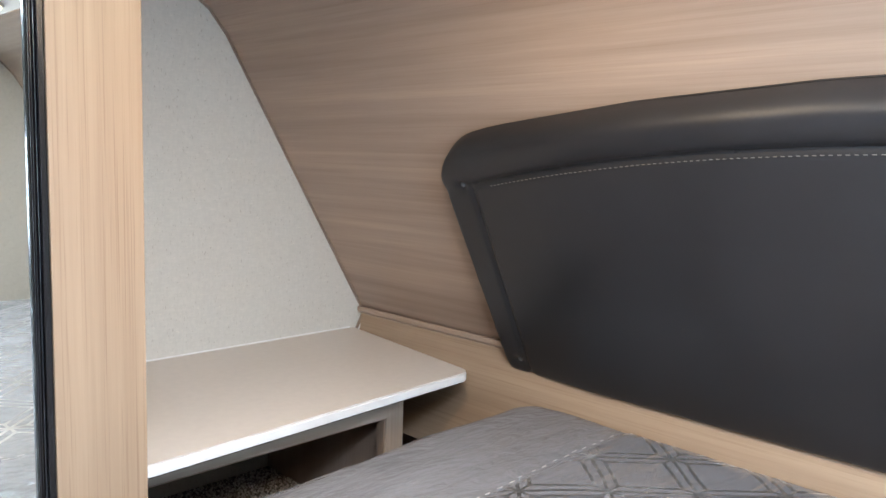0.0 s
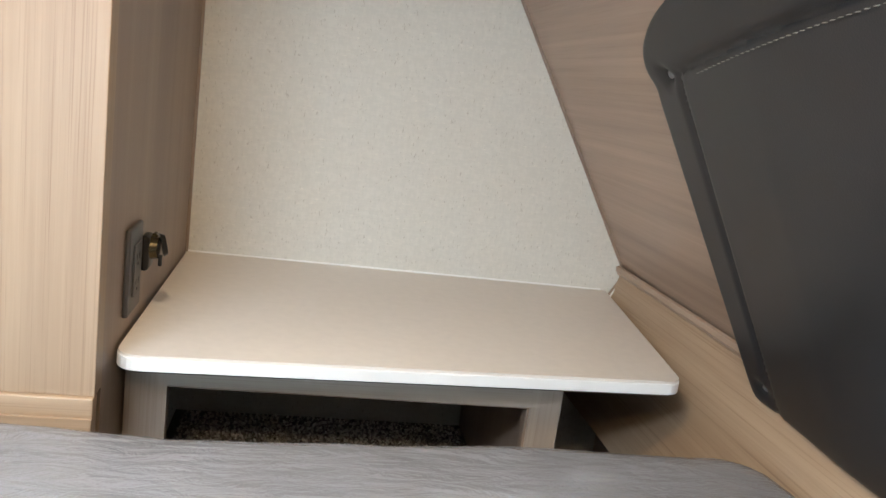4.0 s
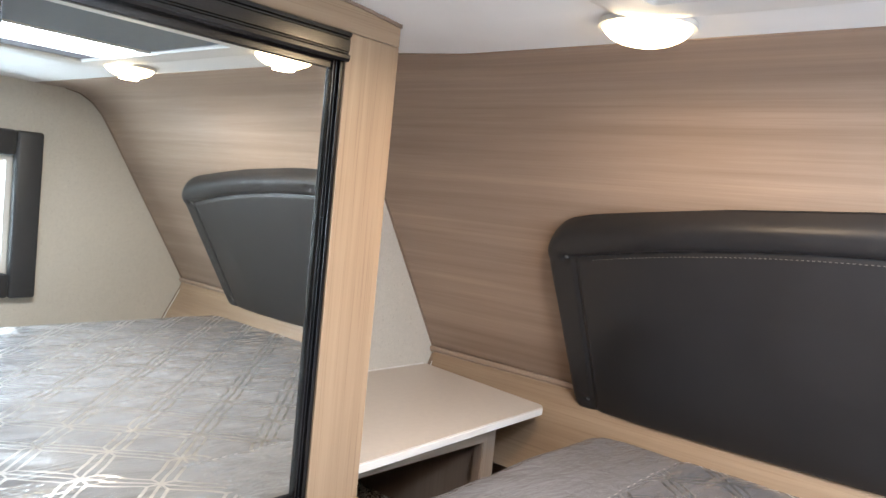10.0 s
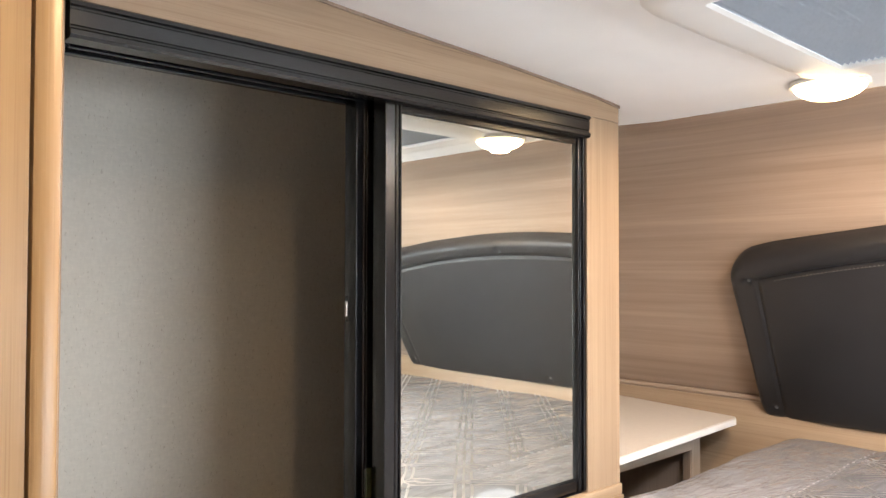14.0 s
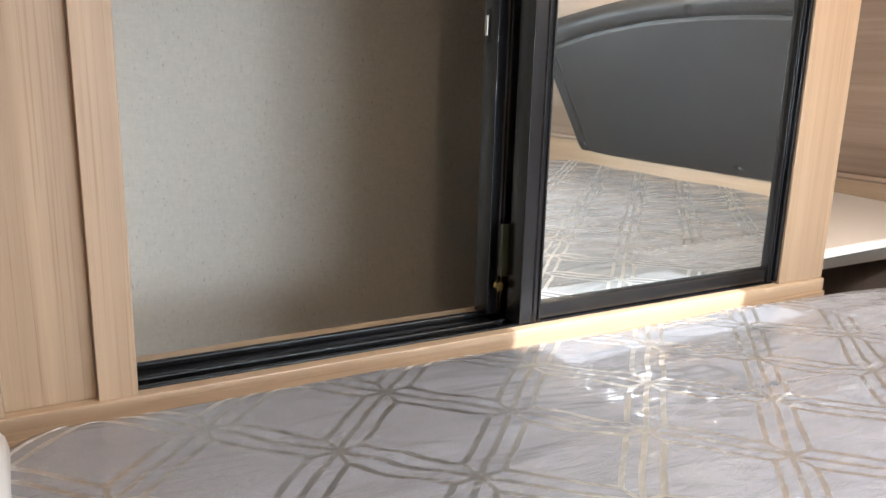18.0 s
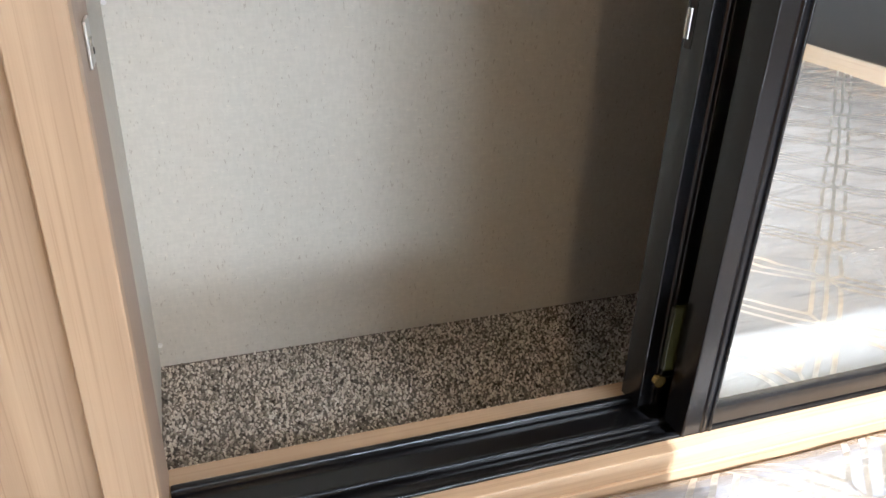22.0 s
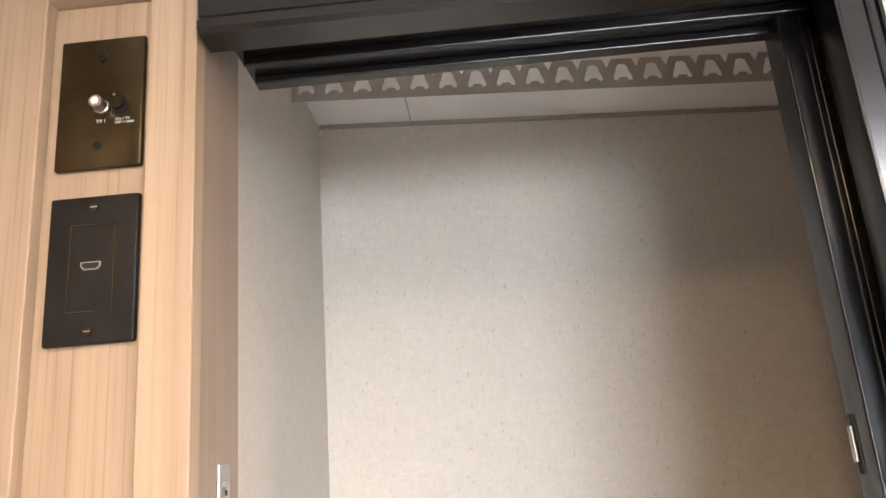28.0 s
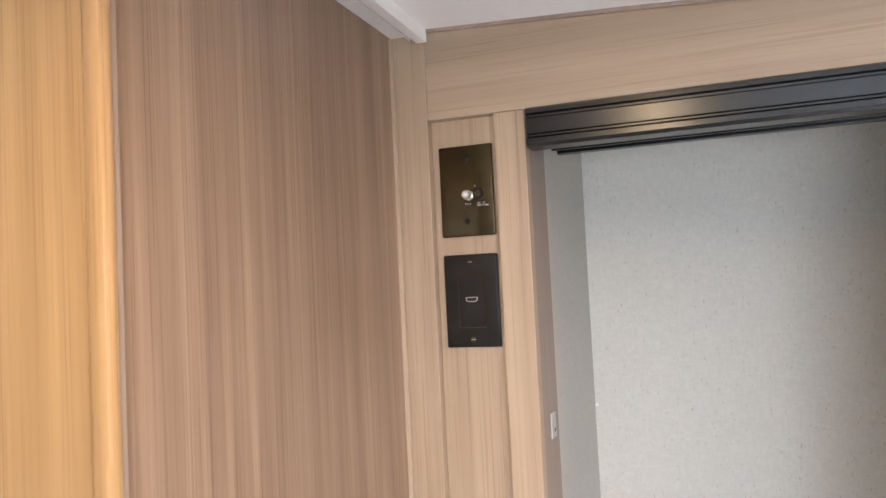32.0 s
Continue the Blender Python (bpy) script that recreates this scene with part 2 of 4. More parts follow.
# charcoal vinyl with a fine leather grain
M_VINYL, _nt, _bs = mat_new("charcoal_vinyl")
_v = node(_nt, "ShaderNodeTexVoronoi", scale=520)
_nt.links.new(mapped(_nt, (1, 1, 1)).outputs[0], _v.inputs["Vector"])
_n = node(_nt, "ShaderNodeTexNoise", scale=5, detail=5)
_nt.links.new(mapped(_nt, (1, 1, 1)).outputs[0], _n.inputs["Vector"])
_r = ramp(_nt, _n.outputs[0], [(0.3, (0.0182, 0.0185, 0.0205)), (0.7, (0.025, 0.0252, 0.0275))])
_nt.links.new(_r.outputs[0], _bs.inputs["Base Color"])
_rr = ramp(_nt, _n.outputs[0], [(0.3, (0.40, 0.40, 0.40)), (0.7, (0.50, 0.50, 0.50))])
_nt.links.new(_rr.outputs[0], _bs.inputs["Roughness"])
bump(_nt, _v.outputs["Distance"], _bs, 0.12, 0.0006)

M_MIRROR, _nt, _bs = mat_new("mirror")
_bs.inputs["Base Color"].default_value = (0.84, 0.87, 0.825, 1)
_bs.inputs["Metallic"].default_value, _bs.inputs["Roughness"].default_value = 0.985, 0.006


def glow(name, colour, strength):
    m, nt, bs = mat_new(name)
    bs.inputs["Base Color"].default_value = (0.8, 0.75, 0.65, 1)
    bs.inputs["Emission Color"].default_value = (*colour, 1)
    bs.inputs["Emission Strength"].default_value = strength
    return m


M_PUCK = glow("lit_diffuser", (1.0, 0.70, 0.36), 7.5)
# yellow-green plastic, darkened in colour for the shadow between the doors
M_OLIVE_SHADED = plain("shaded_olive_plastic", (0.014, 0.014, 0.003), 0.25, var=0.15, scale=60, bstr=0.05)
M_GLASS, _nt, _bs = mat_new("clear_glass")
_bs.inputs["Transmission Weight"].default_value, _bs.inputs["Roughness"].default_value, _bs.inputs["IOR"].default_value = 1.0, 0.0, 1.1


def math_node(nt, op, a, b=None):
    n = nt.nodes.new("ShaderNodeMath")
    n.operation = op
    for i, v in enumerate((a, b)):
        if v is None:
            continue
        if isinstance(v, (int, float)):
            n.inputs[i].default_value = v
        else:
            nt.links.new(v, n.inputs[i])
    return n.outputs[0]


def mattress_cloth():
    """Woven lattice of squares set on edge, under a clear creased film."""
    m, nt, bs = mat_new("lattice_ticking")
    P, S, W = 0.137, 0.0185, 0.0062
    mp = mapped(nt, (1, 1, 1))
    warp = node(nt, "ShaderNodeTexNoise", scale=9, detail=2)
    nt.links.new(mp.outputs[0], warp.inputs["Vector"])
    sep = nt.nodes.new("ShaderNodeSeparateXYZ")
    nt.links.new(mp.outputs[0], sep.inputs[0])
    x, y, z = sep.outputs[0], sep.outputs[1], sep.outputs[2]
    band = math_node(nt, "MULTIPLY", math_node(nt, "GREATER_THAN", y, 0.715), math_node(nt, "GREATER_THAN", x, 0.28))
    wob = math_node(nt, "MULTIPLY", math_node(nt, "SUBTRACT", warp.outputs[0], 0.5), 0.012)
    r2 = 0.70711
    dist = []
    for sign, shift in ((1, -2.085), (-1, 7.06)):
        u = math_node(nt, "MULTIPLY", math_node(nt, "ADD", x, math_node(nt, "MULTIPLY", y, sign)), r2)
        u = math_node(nt, "ADD", u, wob)
        f = math_node(nt, "FRACT", math_node(nt, "ADD", math_node(nt, "DIVIDE", u, P), 100.5 + shift))
        dist.append(math_node(nt, "MULTIPLY", math_node(nt, "ABSOLUTE", math_node(nt, "SUBTRACT", f, 0.5)), P))
    near = math_node(nt, "MINIMUM", *dist)
    far = math_node(nt, "MAXIMUM", *dist)
    centre = math_node(nt, "LESS_THAN", near, W / 2)
    side = math_node(nt, "LESS_THAN", math_node(nt, "ABSOLUTE", math_node(nt, "SUBTRACT", near, S)), W / 2)
    diag = math_node(nt, "MULTIPLY", math_node(nt, "LESS_THAN", math_node(nt, "SUBTRACT", far, near), W * 0.6), math_node(nt, "LESS_THAN", far, S))
    line = math_node(nt, "MAXIMUM", math_node(nt, "MAXIMUM", centre, side), diag)
    # no lattice outside the quilting seam or on the sides
    line = math_node(nt, "MULTIPLY", line, math_node(nt, "MULTIPLY", math_node(nt, "SUBTRACT", 1.0, band), math_node(nt, "GREATER_THAN", z, 0.745)))
    weave = node(nt, "ShaderNodeTexNoise", scale=700, detail=2)
    nt.links.new(mp.outputs[0], weave.inputs["Vector"])
    base = ramp(nt, weave.outputs[0], [(0.3, (0.185, 0.187, 0.205)), (0.7, (0.232, 0.233, 0.252))])
    mix = nt.nodes.new("ShaderNodeMix")
    mix.data_type = "RGBA"
    nt.links.new(line, mix.inputs[0])
    nt.links.new(base.outputs[0], mix.inputs[6])
    mix.inputs[7].default_value = (0.43, 0.415, 0.405, 1)
    nt.links.new(mix.outputs[2], bs.inputs["Base Color"])
    nt.links.new(math_node(nt, "SUBTRACT", 0.75, math_node(nt, "MULTIPLY", line, 0.35)), bs.inputs["Roughness"])
    nt.links.new(math_node(nt, "MULTIPLY", line, 0.92), bs.inputs["Metallic"])
    nt.links.new(math_node(nt, "MULTIPLY", line, 0.6), bs.inputs["Sheen Weight"])
    bs.inputs["Sheen Roughness"].default_value = 0.32
    bs.inputs["Sheen Tint"].default_value = (1.0, 1.0, 1.0, 1)
    bump(nt, weave.outputs[0], bs, 0.3, 0.0006)
    # film: long soft folds everywhere, tight crinkles in patches
    fold = node(nt, "ShaderNodeTexNoise", scale=1.0, detail=3, rough=0.55)
    fold.inputs["Distortion"].default_value = 0.7
    nt.links.new(mapped(nt, (3.2, 12, 6), (0, 0, 0.75)).outputs[0], fold.inputs["Vector"])
    fine = node(nt, "ShaderNodeTexNoise", scale=1.0, detail=4, rough=0.6)
    fine.inputs["Distortion"].default_value = 1.4
    nt.links.new(mapped(nt, (16, 46, 20), (0, 0, 0.25)).outputs[0], fine.inputs["Vector"])
    where = node(nt, "ShaderNodeTexNoise", scale=3.4, detail=2)
    nt.links.new(mp.outputs[0], where.inputs["Vector"])
    patch = ramp(nt, where.outputs[0], [(0.50, (0, 0, 0)), (0.62, (1, 1, 1))])
    # two places where the film is crumpled hard
    rough_spot = None
    for px, py, wx, wy in ((-0.17, 0.78, 0.10, 0.13), (-0.02, 0.67, 0.09, 0.03)):
        dx = math_node(nt, "DIVIDE", math_node(nt, "SUBTRACT", x, px), wx)
        dy = math_node(nt, "DIVIDE", math_node(nt, "SUBTRACT", y, py), wy)
        r = math_node(nt, "ADD", math_node(nt, "MULTIPLY", dx, dx), math_node(nt, "MULTIPLY", dy, dy))
        spot = math_node(nt, "MAXIMUM", math_node(nt, "SUBTRACT", 1.0, r), 0.0)
        rough_spot = spot if rough_spot is None else math_node(nt, "MAXIMUM", rough_spot, spot)
    crush = math_node(nt, "ADD", math_node(nt, "MULTIPLY", patch.outputs[0], 0.42), math_node(nt, "MULTIPLY", band, 1.6))
    facet = node(nt, "ShaderNodeTexVoronoi", scale=1.0)
    nt.links.new(mapped(nt, (24, 62, 20), (0, 0, 0.2)).outputs[0], facet.inputs["Vector"])
    swell = math_node(nt, "MULTIPLY", fold.outputs[0], math_node(nt, "ADD", 1.0, math_node(nt, "MULTIPLY", band, 3.2)))
    h = math_node(nt, "ADD", swell, math_node(nt, "MULTIPLY", fine.outputs[0], crush))
    h = math_node(nt, "ADD", h, math_node(nt, "MULTIPLY", math_node(nt, "MULTIPLY", facet.outputs["Distance"], rough_spot), 1.1))
    cb = nt.nodes.new("ShaderNodeBump")
    cb.inputs["Strength"].default_value, cb.inputs["Distance"].default_value = 1.0, 0.020
    nt.links.new(h, cb.inputs["Height"])
    nt.links.new(cb.outputs[0], bs.inputs["Coat Normal"])
    bs.inputs["Coat Weight"].default_value, bs.inputs["Coat Roughness"].default_value = 0.95, 0.08
    bs.inputs["Coat IOR"].default_value = 1.55
    return m


M_BED = mattress_cloth()

# carpet yarn: each tuft has a shade of its own
M_TUFT, _nt, _bs = mat_new("carpet_yarn")
_g = _nt.nodes.new("ShaderNodeNewGeometry")
_r = ramp(_nt, _g.outputs["Random Per Island"], [(0.0, (0.05, 0.04, 0.032)), (0.2, (0.25, 0.215, 0.175)), (0.6, (0.64, 0.57, 0.48)), (1.0, (0.84, 0.78, 0.69))])
_nt.links.new(_r.outputs[0], _bs.inputs["Base Color"])
_bs.inputs["Roughness"].default_value = 0.9


# ---- building ----
def box(bm, x0, x1, y0, y1, z0, z1, bevel=0.0, seg=2):
    vs = [bm.verts.new((x, y, z)) for z in (z0, z1) for y in (y0, y1) for x in (x0, x1)]
    fs = [bm.faces.new([vs[i] for i in f]) for f in ((0, 2, 3, 1), (4, 5, 7, 6), (0, 1, 5, 4), (2, 6, 7, 3), (0, 4, 6, 2), (1, 3, 7, 5))]
    if bevel:
        es = list({e for f in fs for e in f.edges})
        bmesh.ops.bevel(bm, geom=es, offset=bevel, segments=seg, profile=0.5, affect="EDGES")
    return bm


def boxes(*rows, bevel=0.0):
    bm = bmesh.new()
    for r in rows:
        box(bm, *r, bevel=bevel)
    return bm


def prism(pts, axis, lo, hi, bevel=0.0, seg=2):
    """A closed outline pushed along an axis; pts in the other two axes, in x-y-z order."""
    bm = bmesh.new()

    def at(p, h):
        return {"x": (h, p[0], p[1]), "y": (p[0], h, p[1]), "z": (p[0], p[1], h)}[axis]
    a = [bm.verts.new(at(p, lo)) for p in pts]
    b = [bm.verts.new(at(p, hi)) for p in pts]
    bm.faces.new(a)
    bm.faces.new(b[::-1])
    n = len(pts)
    for i in range(n):
        bm.faces.new((a[i], b[i], b[(i + 1) % n], a[(i + 1) % n]))
    bmesh.ops.recalc_face_normals(bm, faces=bm.faces)
    if bevel:
        ends = [e for e in bm.edges if abs(e.verts[0].co["xyz".index(axis)] - e.verts[1].co["xyz".index(axis)]) < 1e-6]
        bmesh.ops.bevel(bm, geom=ends, offset=bevel, segments=seg, profile=0.5, affect="EDGES")
    return bm


def disc(bm, m, r, h, seg=20, r2=None):
    bmesh.ops.create_cone(bm, cap_ends=True, segments=seg, radius1=r, radius2=r if r2 is None else r2, depth=h, matrix=m)
    return bm


def mesh_of(name, bm, mat, smooth=False):
    me = bpy.data.meshes.new(name)
    bm.normal_update()
    bm.to_mesh(me)
    bm.free()
    if smooth:
        for p in me.polygons:
            p.use_smooth = True
    me.materials.append(mat)
    return me


def smooth_by_angle(me, deg=35):
    for p in me.polygons:
        p.use_smooth = True
    me.set_sharp_from_angle(angle=radians(deg))


def part(name, bm, material, parent, label="", smooth=False):
    ob = new(name, mesh_of(name, bm, material))
    if smooth:
        smooth_by_angle(ob.data)
    ob.parent = parent
    if label:
        tagged(ob, label)
    return ob


def solid(name, bm, material, label, category, kind="", group="", smooth=False):
    ob = new(name, mesh_of(name, bm, material))
    if smooth:
        smooth_by_angle(ob.data)
    return tagged(ob, label, category, group, kind)


def empty(name, label, category, at=(0, 0, 0), group="", kind=""):
    ob = new(name)
    ob.location = at
    ob.empty_display_size = 0.05
    return tagged(ob, label, category, group, kind)


# ---- structure ----
def wall_with_hole(bm, x0, x1, y0, y1, z0, z1, hx0, hx1, hz0, hz1):
    for r in ((x0, hx0, z0, z1), (hx1, x1, z0, z1), (hx0, hx1, z0, hz0), (hx0, hx1, hz1, z1)):
        box(bm, r[0], r[1], y0, y1, r[2], r[3])
    return bm


WIN_X0, WIN_X1, WIN_Z0, WIN_Z1 = -0.42, 0.58, 0.885, 1.325
solid("floor", boxes((-2.7, 1.6, Y_FAR - 0.05, Y_OUT + 0.04, -0.05, -0.001)), M_FLOOR, "plain brown vinyl floor under the bed", "floor", "structure")
solid("wall_outer", boxes((X_PART - 0.04, 1.5, Y_OUT, Y_OUT + 0.04, 0.0, 1.8)), M_WALL, "beige linen-look wallpapered outer wall", "wall", "structure")
solid("wall_far", wall_with_hole(bmesh.new(), -2.7, 1.5, Y_FAR - 0.05, Y_FAR, 0.0, 1.8, WIN_X0, WIN_X1, WIN_Z0, WIN_Z1), M_WALL, "beige linen-look wallpapered side wall with a window", "wall", "structure")
solid("wall_back", boxes((-2.66, -2.6, Y_FAR, 0.515, 0, 1.8)), M_PARTWOOD, "oak laminate rear wall", "wall", "structure")
bm = bmesh.new()
xs = sorted({p[0] for p in CEIL} | {SKY_X0 - 0.02, SKY_X1 + 0.02, 0.425})
ys = [Y_FAR, SKY_Y0 - 0.02, SKY_Y1 + 0.02, Y_FACE + 0.021, Y_OUT]
sheet = [[[bm.verts.new((x, y, ceil_z(x) + d + (nook_rise(x) if y == Y_OUT else 0))) for y in ys] for x in xs] for d in (0, 0.05)]
solid_cell = {(i, j): not (j == 1 and SKY_X0 - 0.03 < (xs[i] + xs[i + 1]) / 2 < SKY_X1 + 0.03) and not (j == 3 and xs[i] < 0.42) for i in range(len(xs) - 1) for j in range(4)}
for (i, j), on in solid_cell.items():
    if not on:
        continue
    for lay in sheet:
        bm.faces.new((lay[i][j], lay[i + 1][j], lay[i + 1][j + 1], lay[i][j + 1]))
    for (p, q), nb in (((( i, j), (i + 1, j)), (i, j - 1)), (((i + 1, j), (i + 1, j + 1)), (i + 1, j)), (((i + 1, j + 1), (i, j + 1)), (i, j + 1)), (((i, j + 1), (i, j)), (i - 1, j))):
        if not solid_cell.get(nb):
            bm.faces.new((sheet[0][p[0]][p[1]], sheet[0][q[0]][q[1]], sheet[1][q[0]][q[1]], sheet[1][p[0]][p[1]]))
bmesh.ops.recalc_face_normals(bm, faces=bm.faces)
solid("ceiling", bm, M_CEIL, "smooth white ceiling panel with a gentle curve", "ceiling", "structure", smooth=True)
pts = CAP + [(CAP[-1][0] + 0.05, CAP[-1][1]), (1.0, 1.57), (0.90, 1.64), (0.640, 1.656)]
bm = prism(pts, "y", Y_FAR, Y_OUT)
bmesh.ops.bisect_plane(bm, geom=bm.verts[:] + bm.edges[:] + bm.faces[:], plane_co=(0, Y_FACE + 0.021, 0), plane_no=(0, 1, 0))
for v in bm.verts:
    if v.co.y > Y_OUT - 0.01:
        v.co.z += nook_rise(v.co.x)
solid("wall_front", bm, M_CAPWOOD, "oak laminate front wall curving over into the ceiling", "wall", "structure", smooth=True)
solid("wall_front_lower", boxes((1.322, 1.362, Y_FAR, Y_OUT, 0, 0.846)), M_CAPWOOD, "oak laminate lower front wall", "wall", "structure")
solid("front_ledge", prism([(1.316, 0.837), (1.3005, 0.8385), (1.2985, 0.826), (1.2930, 0.800), (1.192, 0.610), (1.202, 0.604), (1.320, 0.822)], "y", Y_FAR + 0.014, Y_OUT - 0.014), M_WOOD_Y, "sloping oak ledge between the mattress and the front wall", "trim", "structure", smooth=True)
solid("front_moulding", prism([(x + 0.004, z + 0.002) for x, z in ((1.3115, 0.834), (1.2985, 0.8555), (1.2925, 0.8540), (1.2925, 0.8440), (1.2965, 0.8400), (1.2970, 0.8370))], "y", Y_FAR, Y_OUT, bevel=0.0), M_CAPWOOD, "slim oak cove moulding along the ledge", "trim", "structure", smooth=True)
for y0 in (Y_OUT - 0.014, Y_FAR):
    solid("ledge_end_trim", prism([(1.310, 0.834), (1.182, 0.602), (1.202, 0.597), (1.324, 0.824)], "y", y0, y0 + 0.014), M_SIDE, "thin oak end strip of the ledge", "trim", "structure")
    solid("ledge_bead", prism([(1.307, 0.832), (1.182, 0.605), (1.185, 0.603), (1.310, 0.830)], "y", y0 + (-0.0025 if y0 > 0 else 0.014), y0 + (0.0 if y0 > 0 else 0.0165)), M_EDGE, "fine pale bead beside the ledge end strip", "trim", "structure")
# thin edge bead where the side walls meet the front wall
for y0, y1 in ((Y_OUT - 0.004, Y_OUT + 0.002), (Y_FAR - 0.002, Y_FAR + 0.004)):
    line = [(x, z + (nook_rise(x) if y0 > 0 else 0)) for x, z in CAP[1:]]
    inner = [(x - 0.004, z - 0.003) for x, z in line]
    solid("wall_edge_bead", prism(line + inner[::-1], "y", y0, y1), M_SIDE, "fine brown bead along the curved wall edge", "trim", "structure")
solid("wall_foot_bead", prism([(X_POST, 0.8015), (X_POST, 0.805), (1.27, 0.805), (1.27, 0.8015)], "y", Y_OUT - 0.003, Y_OUT + 0.001), M_EDGE, "thin pale sealant line above the bedside top", "trim", "structure")

# ---- window in the far wall ----
win = empty("window_1", "window with a padded charcoal surround", "window", kind="structure")
for r in ((WIN_X0 - 0.095, WIN_X0, WIN_Z0 - 0.092, WIN_Z1 + 0.095), (WIN_X1, WIN_X1 + 0.095, WIN_Z0 - 0.092, WIN_Z1 + 0.095)):
    bm = box(bmesh.new(), r[0], r[1], Y_FAR, Y_FAR + 0.045, r[2], r[3], bevel=0.012, seg=3)
    part("side_pad", bm, M_VINYL, win, smooth=True)
part("head_pad", boxes((WIN_X0, WIN_X1, Y_FAR, Y_FAR + 0.045, WIN_Z1, WIN_Z1 + 0.095), bevel=0.012), M_VINYL, win, smooth=True)
part("sill_pad", boxes((WIN_X0, WIN_X1, Y_FAR, Y_FAR + 0.045, WIN_Z0 - 0.092, WIN_Z0), bevel=0.012), M_VINYL, win, smooth=True)
part("window_frame", boxes((WIN_X0, WIN_X0 + 0.02, Y_FAR - 0.05, Y_FAR, WIN_Z0, WIN_Z1), (WIN_X1 - 0.02, WIN_X1, Y_FAR - 0.05, Y_FAR, WIN_Z0, WIN_Z1), (WIN_X0 + 0.02, WIN_X1 - 0.02, Y_FAR - 0.05, Y_FAR, WIN_Z0, WIN_Z0 + 0.02), (WIN_X0 + 0.02, WIN_X1 - 0.02, Y_FAR - 0.05, Y_FAR, WIN_Z1 - 0.02, WIN_Z1)), M_WHITE, win)
pane = part("pane", boxes((WIN_X0 + 0.02, WIN_X1 - 0.02, Y_FAR - 0.035, Y_FAR - 0.030, WIN_Z0 + 0.02, WIN_Z1 - 0.02)), M_GLASS, win)
pane.visible_shadow = False

# ---- wardrobe ----
front = empty("wardrobe", "built-in oak wardrobe with a black-framed sliding door opening", "wardrobe")
T = 0.02
part("left_stile", boxes((X_PART, -0.845, Y_FACE, Y_FACE + T, 0.66, 1.692), bevel=0.0008), M_WOOD_Z, front)
RAIL_TOP = [(X_POST, 1.610), (0.347, 1.620), (0.09, 1.636), (-0.2, 1.650), (-0.45, 1.666), (-0.6, 1.676), (-0.844, 1.690)]
part("top_rail", prism([(-0.844, 1.575), (X_POST, 1.575)] + RAIL_TOP, "y", Y_FACE, Y_FACE + T), M_WOOD_X, front)
part("edge_bead", prism([(x, z - 0.003) for x, z in RAIL_TOP] + [(x, z + 0.003) for x, z in RAIL_TOP[::-1]], "y", Y_FACE - 0.004, Y_FACE - 0.0005), M_SIDE, front, "thin brown edge strip under the ceiling")
part("recess_panel", boxes((-0.8445, -0.7595, Y_FACE + 0.013, Y_FACE + 0.028, 0.66, 1.5745)), M_WOOD_Z, front)
part("jamb_post", boxes((-0.759, -0.720, Y_FACE, Y_FACE + T, 0.7695, 1.5745), bevel=0.0012), M_WOOD_Z, front)
part("jamb_lining", boxes((-0.758, -0.7205, Y_FACE + T, 1.104, 0.774, 1.59)), M_SIDE, front, "taupe wood-grain jamb lining")
part("corner_post", boxes((X_OPEN, X_POST, Y_FACE, 1.03, 0.7732, 1.5745), bevel=0.0012), M_WOOD_Z, front)
part("side_panel", boxes((X_POST - 0.022, X_POST - 0.001, 1.03, Y_OUT, 0.545, 1.646)), M_SIDE, front, "taupe laminate end panel")
part("corner_bead", boxes((X_POST - 0.001, X_POST + 0.004, Y_OUT - 0.005, Y_OUT, 0.802, 1.60)), M_SIDE, front)
part("bottom_rail", boxes((X_PART, X_POST, Y_FACE - 0.006, Y_FACE + 0.012, 0.60, 0.7730), bevel=0.0015), M_WOOD_X, front)
part("sill_lip", boxes((X_PART, X_POST, Y_FACE - 0.010, Y_FACE - 0.006, 0.60, 0.7500), bevel=0.001), M_WOOD_X, front)
part("inner_lip", boxes((-0.752, 0.398, 1.088, 1.110, 0.556, 0.7745)), M_WOOD_X, front)
part("closet_wall_left", boxes((-0.772, -0.752, 1.104, Y_OUT, 0.535, 1.76)), M_WALL, front, "pale grey linen-look lining")
# hidden end wall; its taupe is picked to absorb bounced light in the closet
part("closet_wall_right", boxes((0.398, 0.4190, 1.06, Y_OUT, 0.535, 1.70)), M_SIDE, front, "unseen taupe lining that cuts closet bounce")


def closet_z(x):
    return 1.736 - 0.058 * (x + 0.752)


CX0, CX1 = -0.752, 0.419
part("closet_ceiling", prism([(CX0, closet_z(CX0)), (CX1, closet_z(CX1)), (CX1, closet_z(CX1) + 0.012), (CX0, closet_z(CX0) + 0.012)], "y", 1.0215, Y_OUT), M_CEIL, front, "white lining panel")
part("header_lining", prism([(CX0, 1.5750), (CX1, 1.5750), (CX1, closet_z(CX1) - 0.0005), (CX0, closet_z(CX0) - 0.0005)], "y", 1.1005, 1.112), M_CEIL, front)


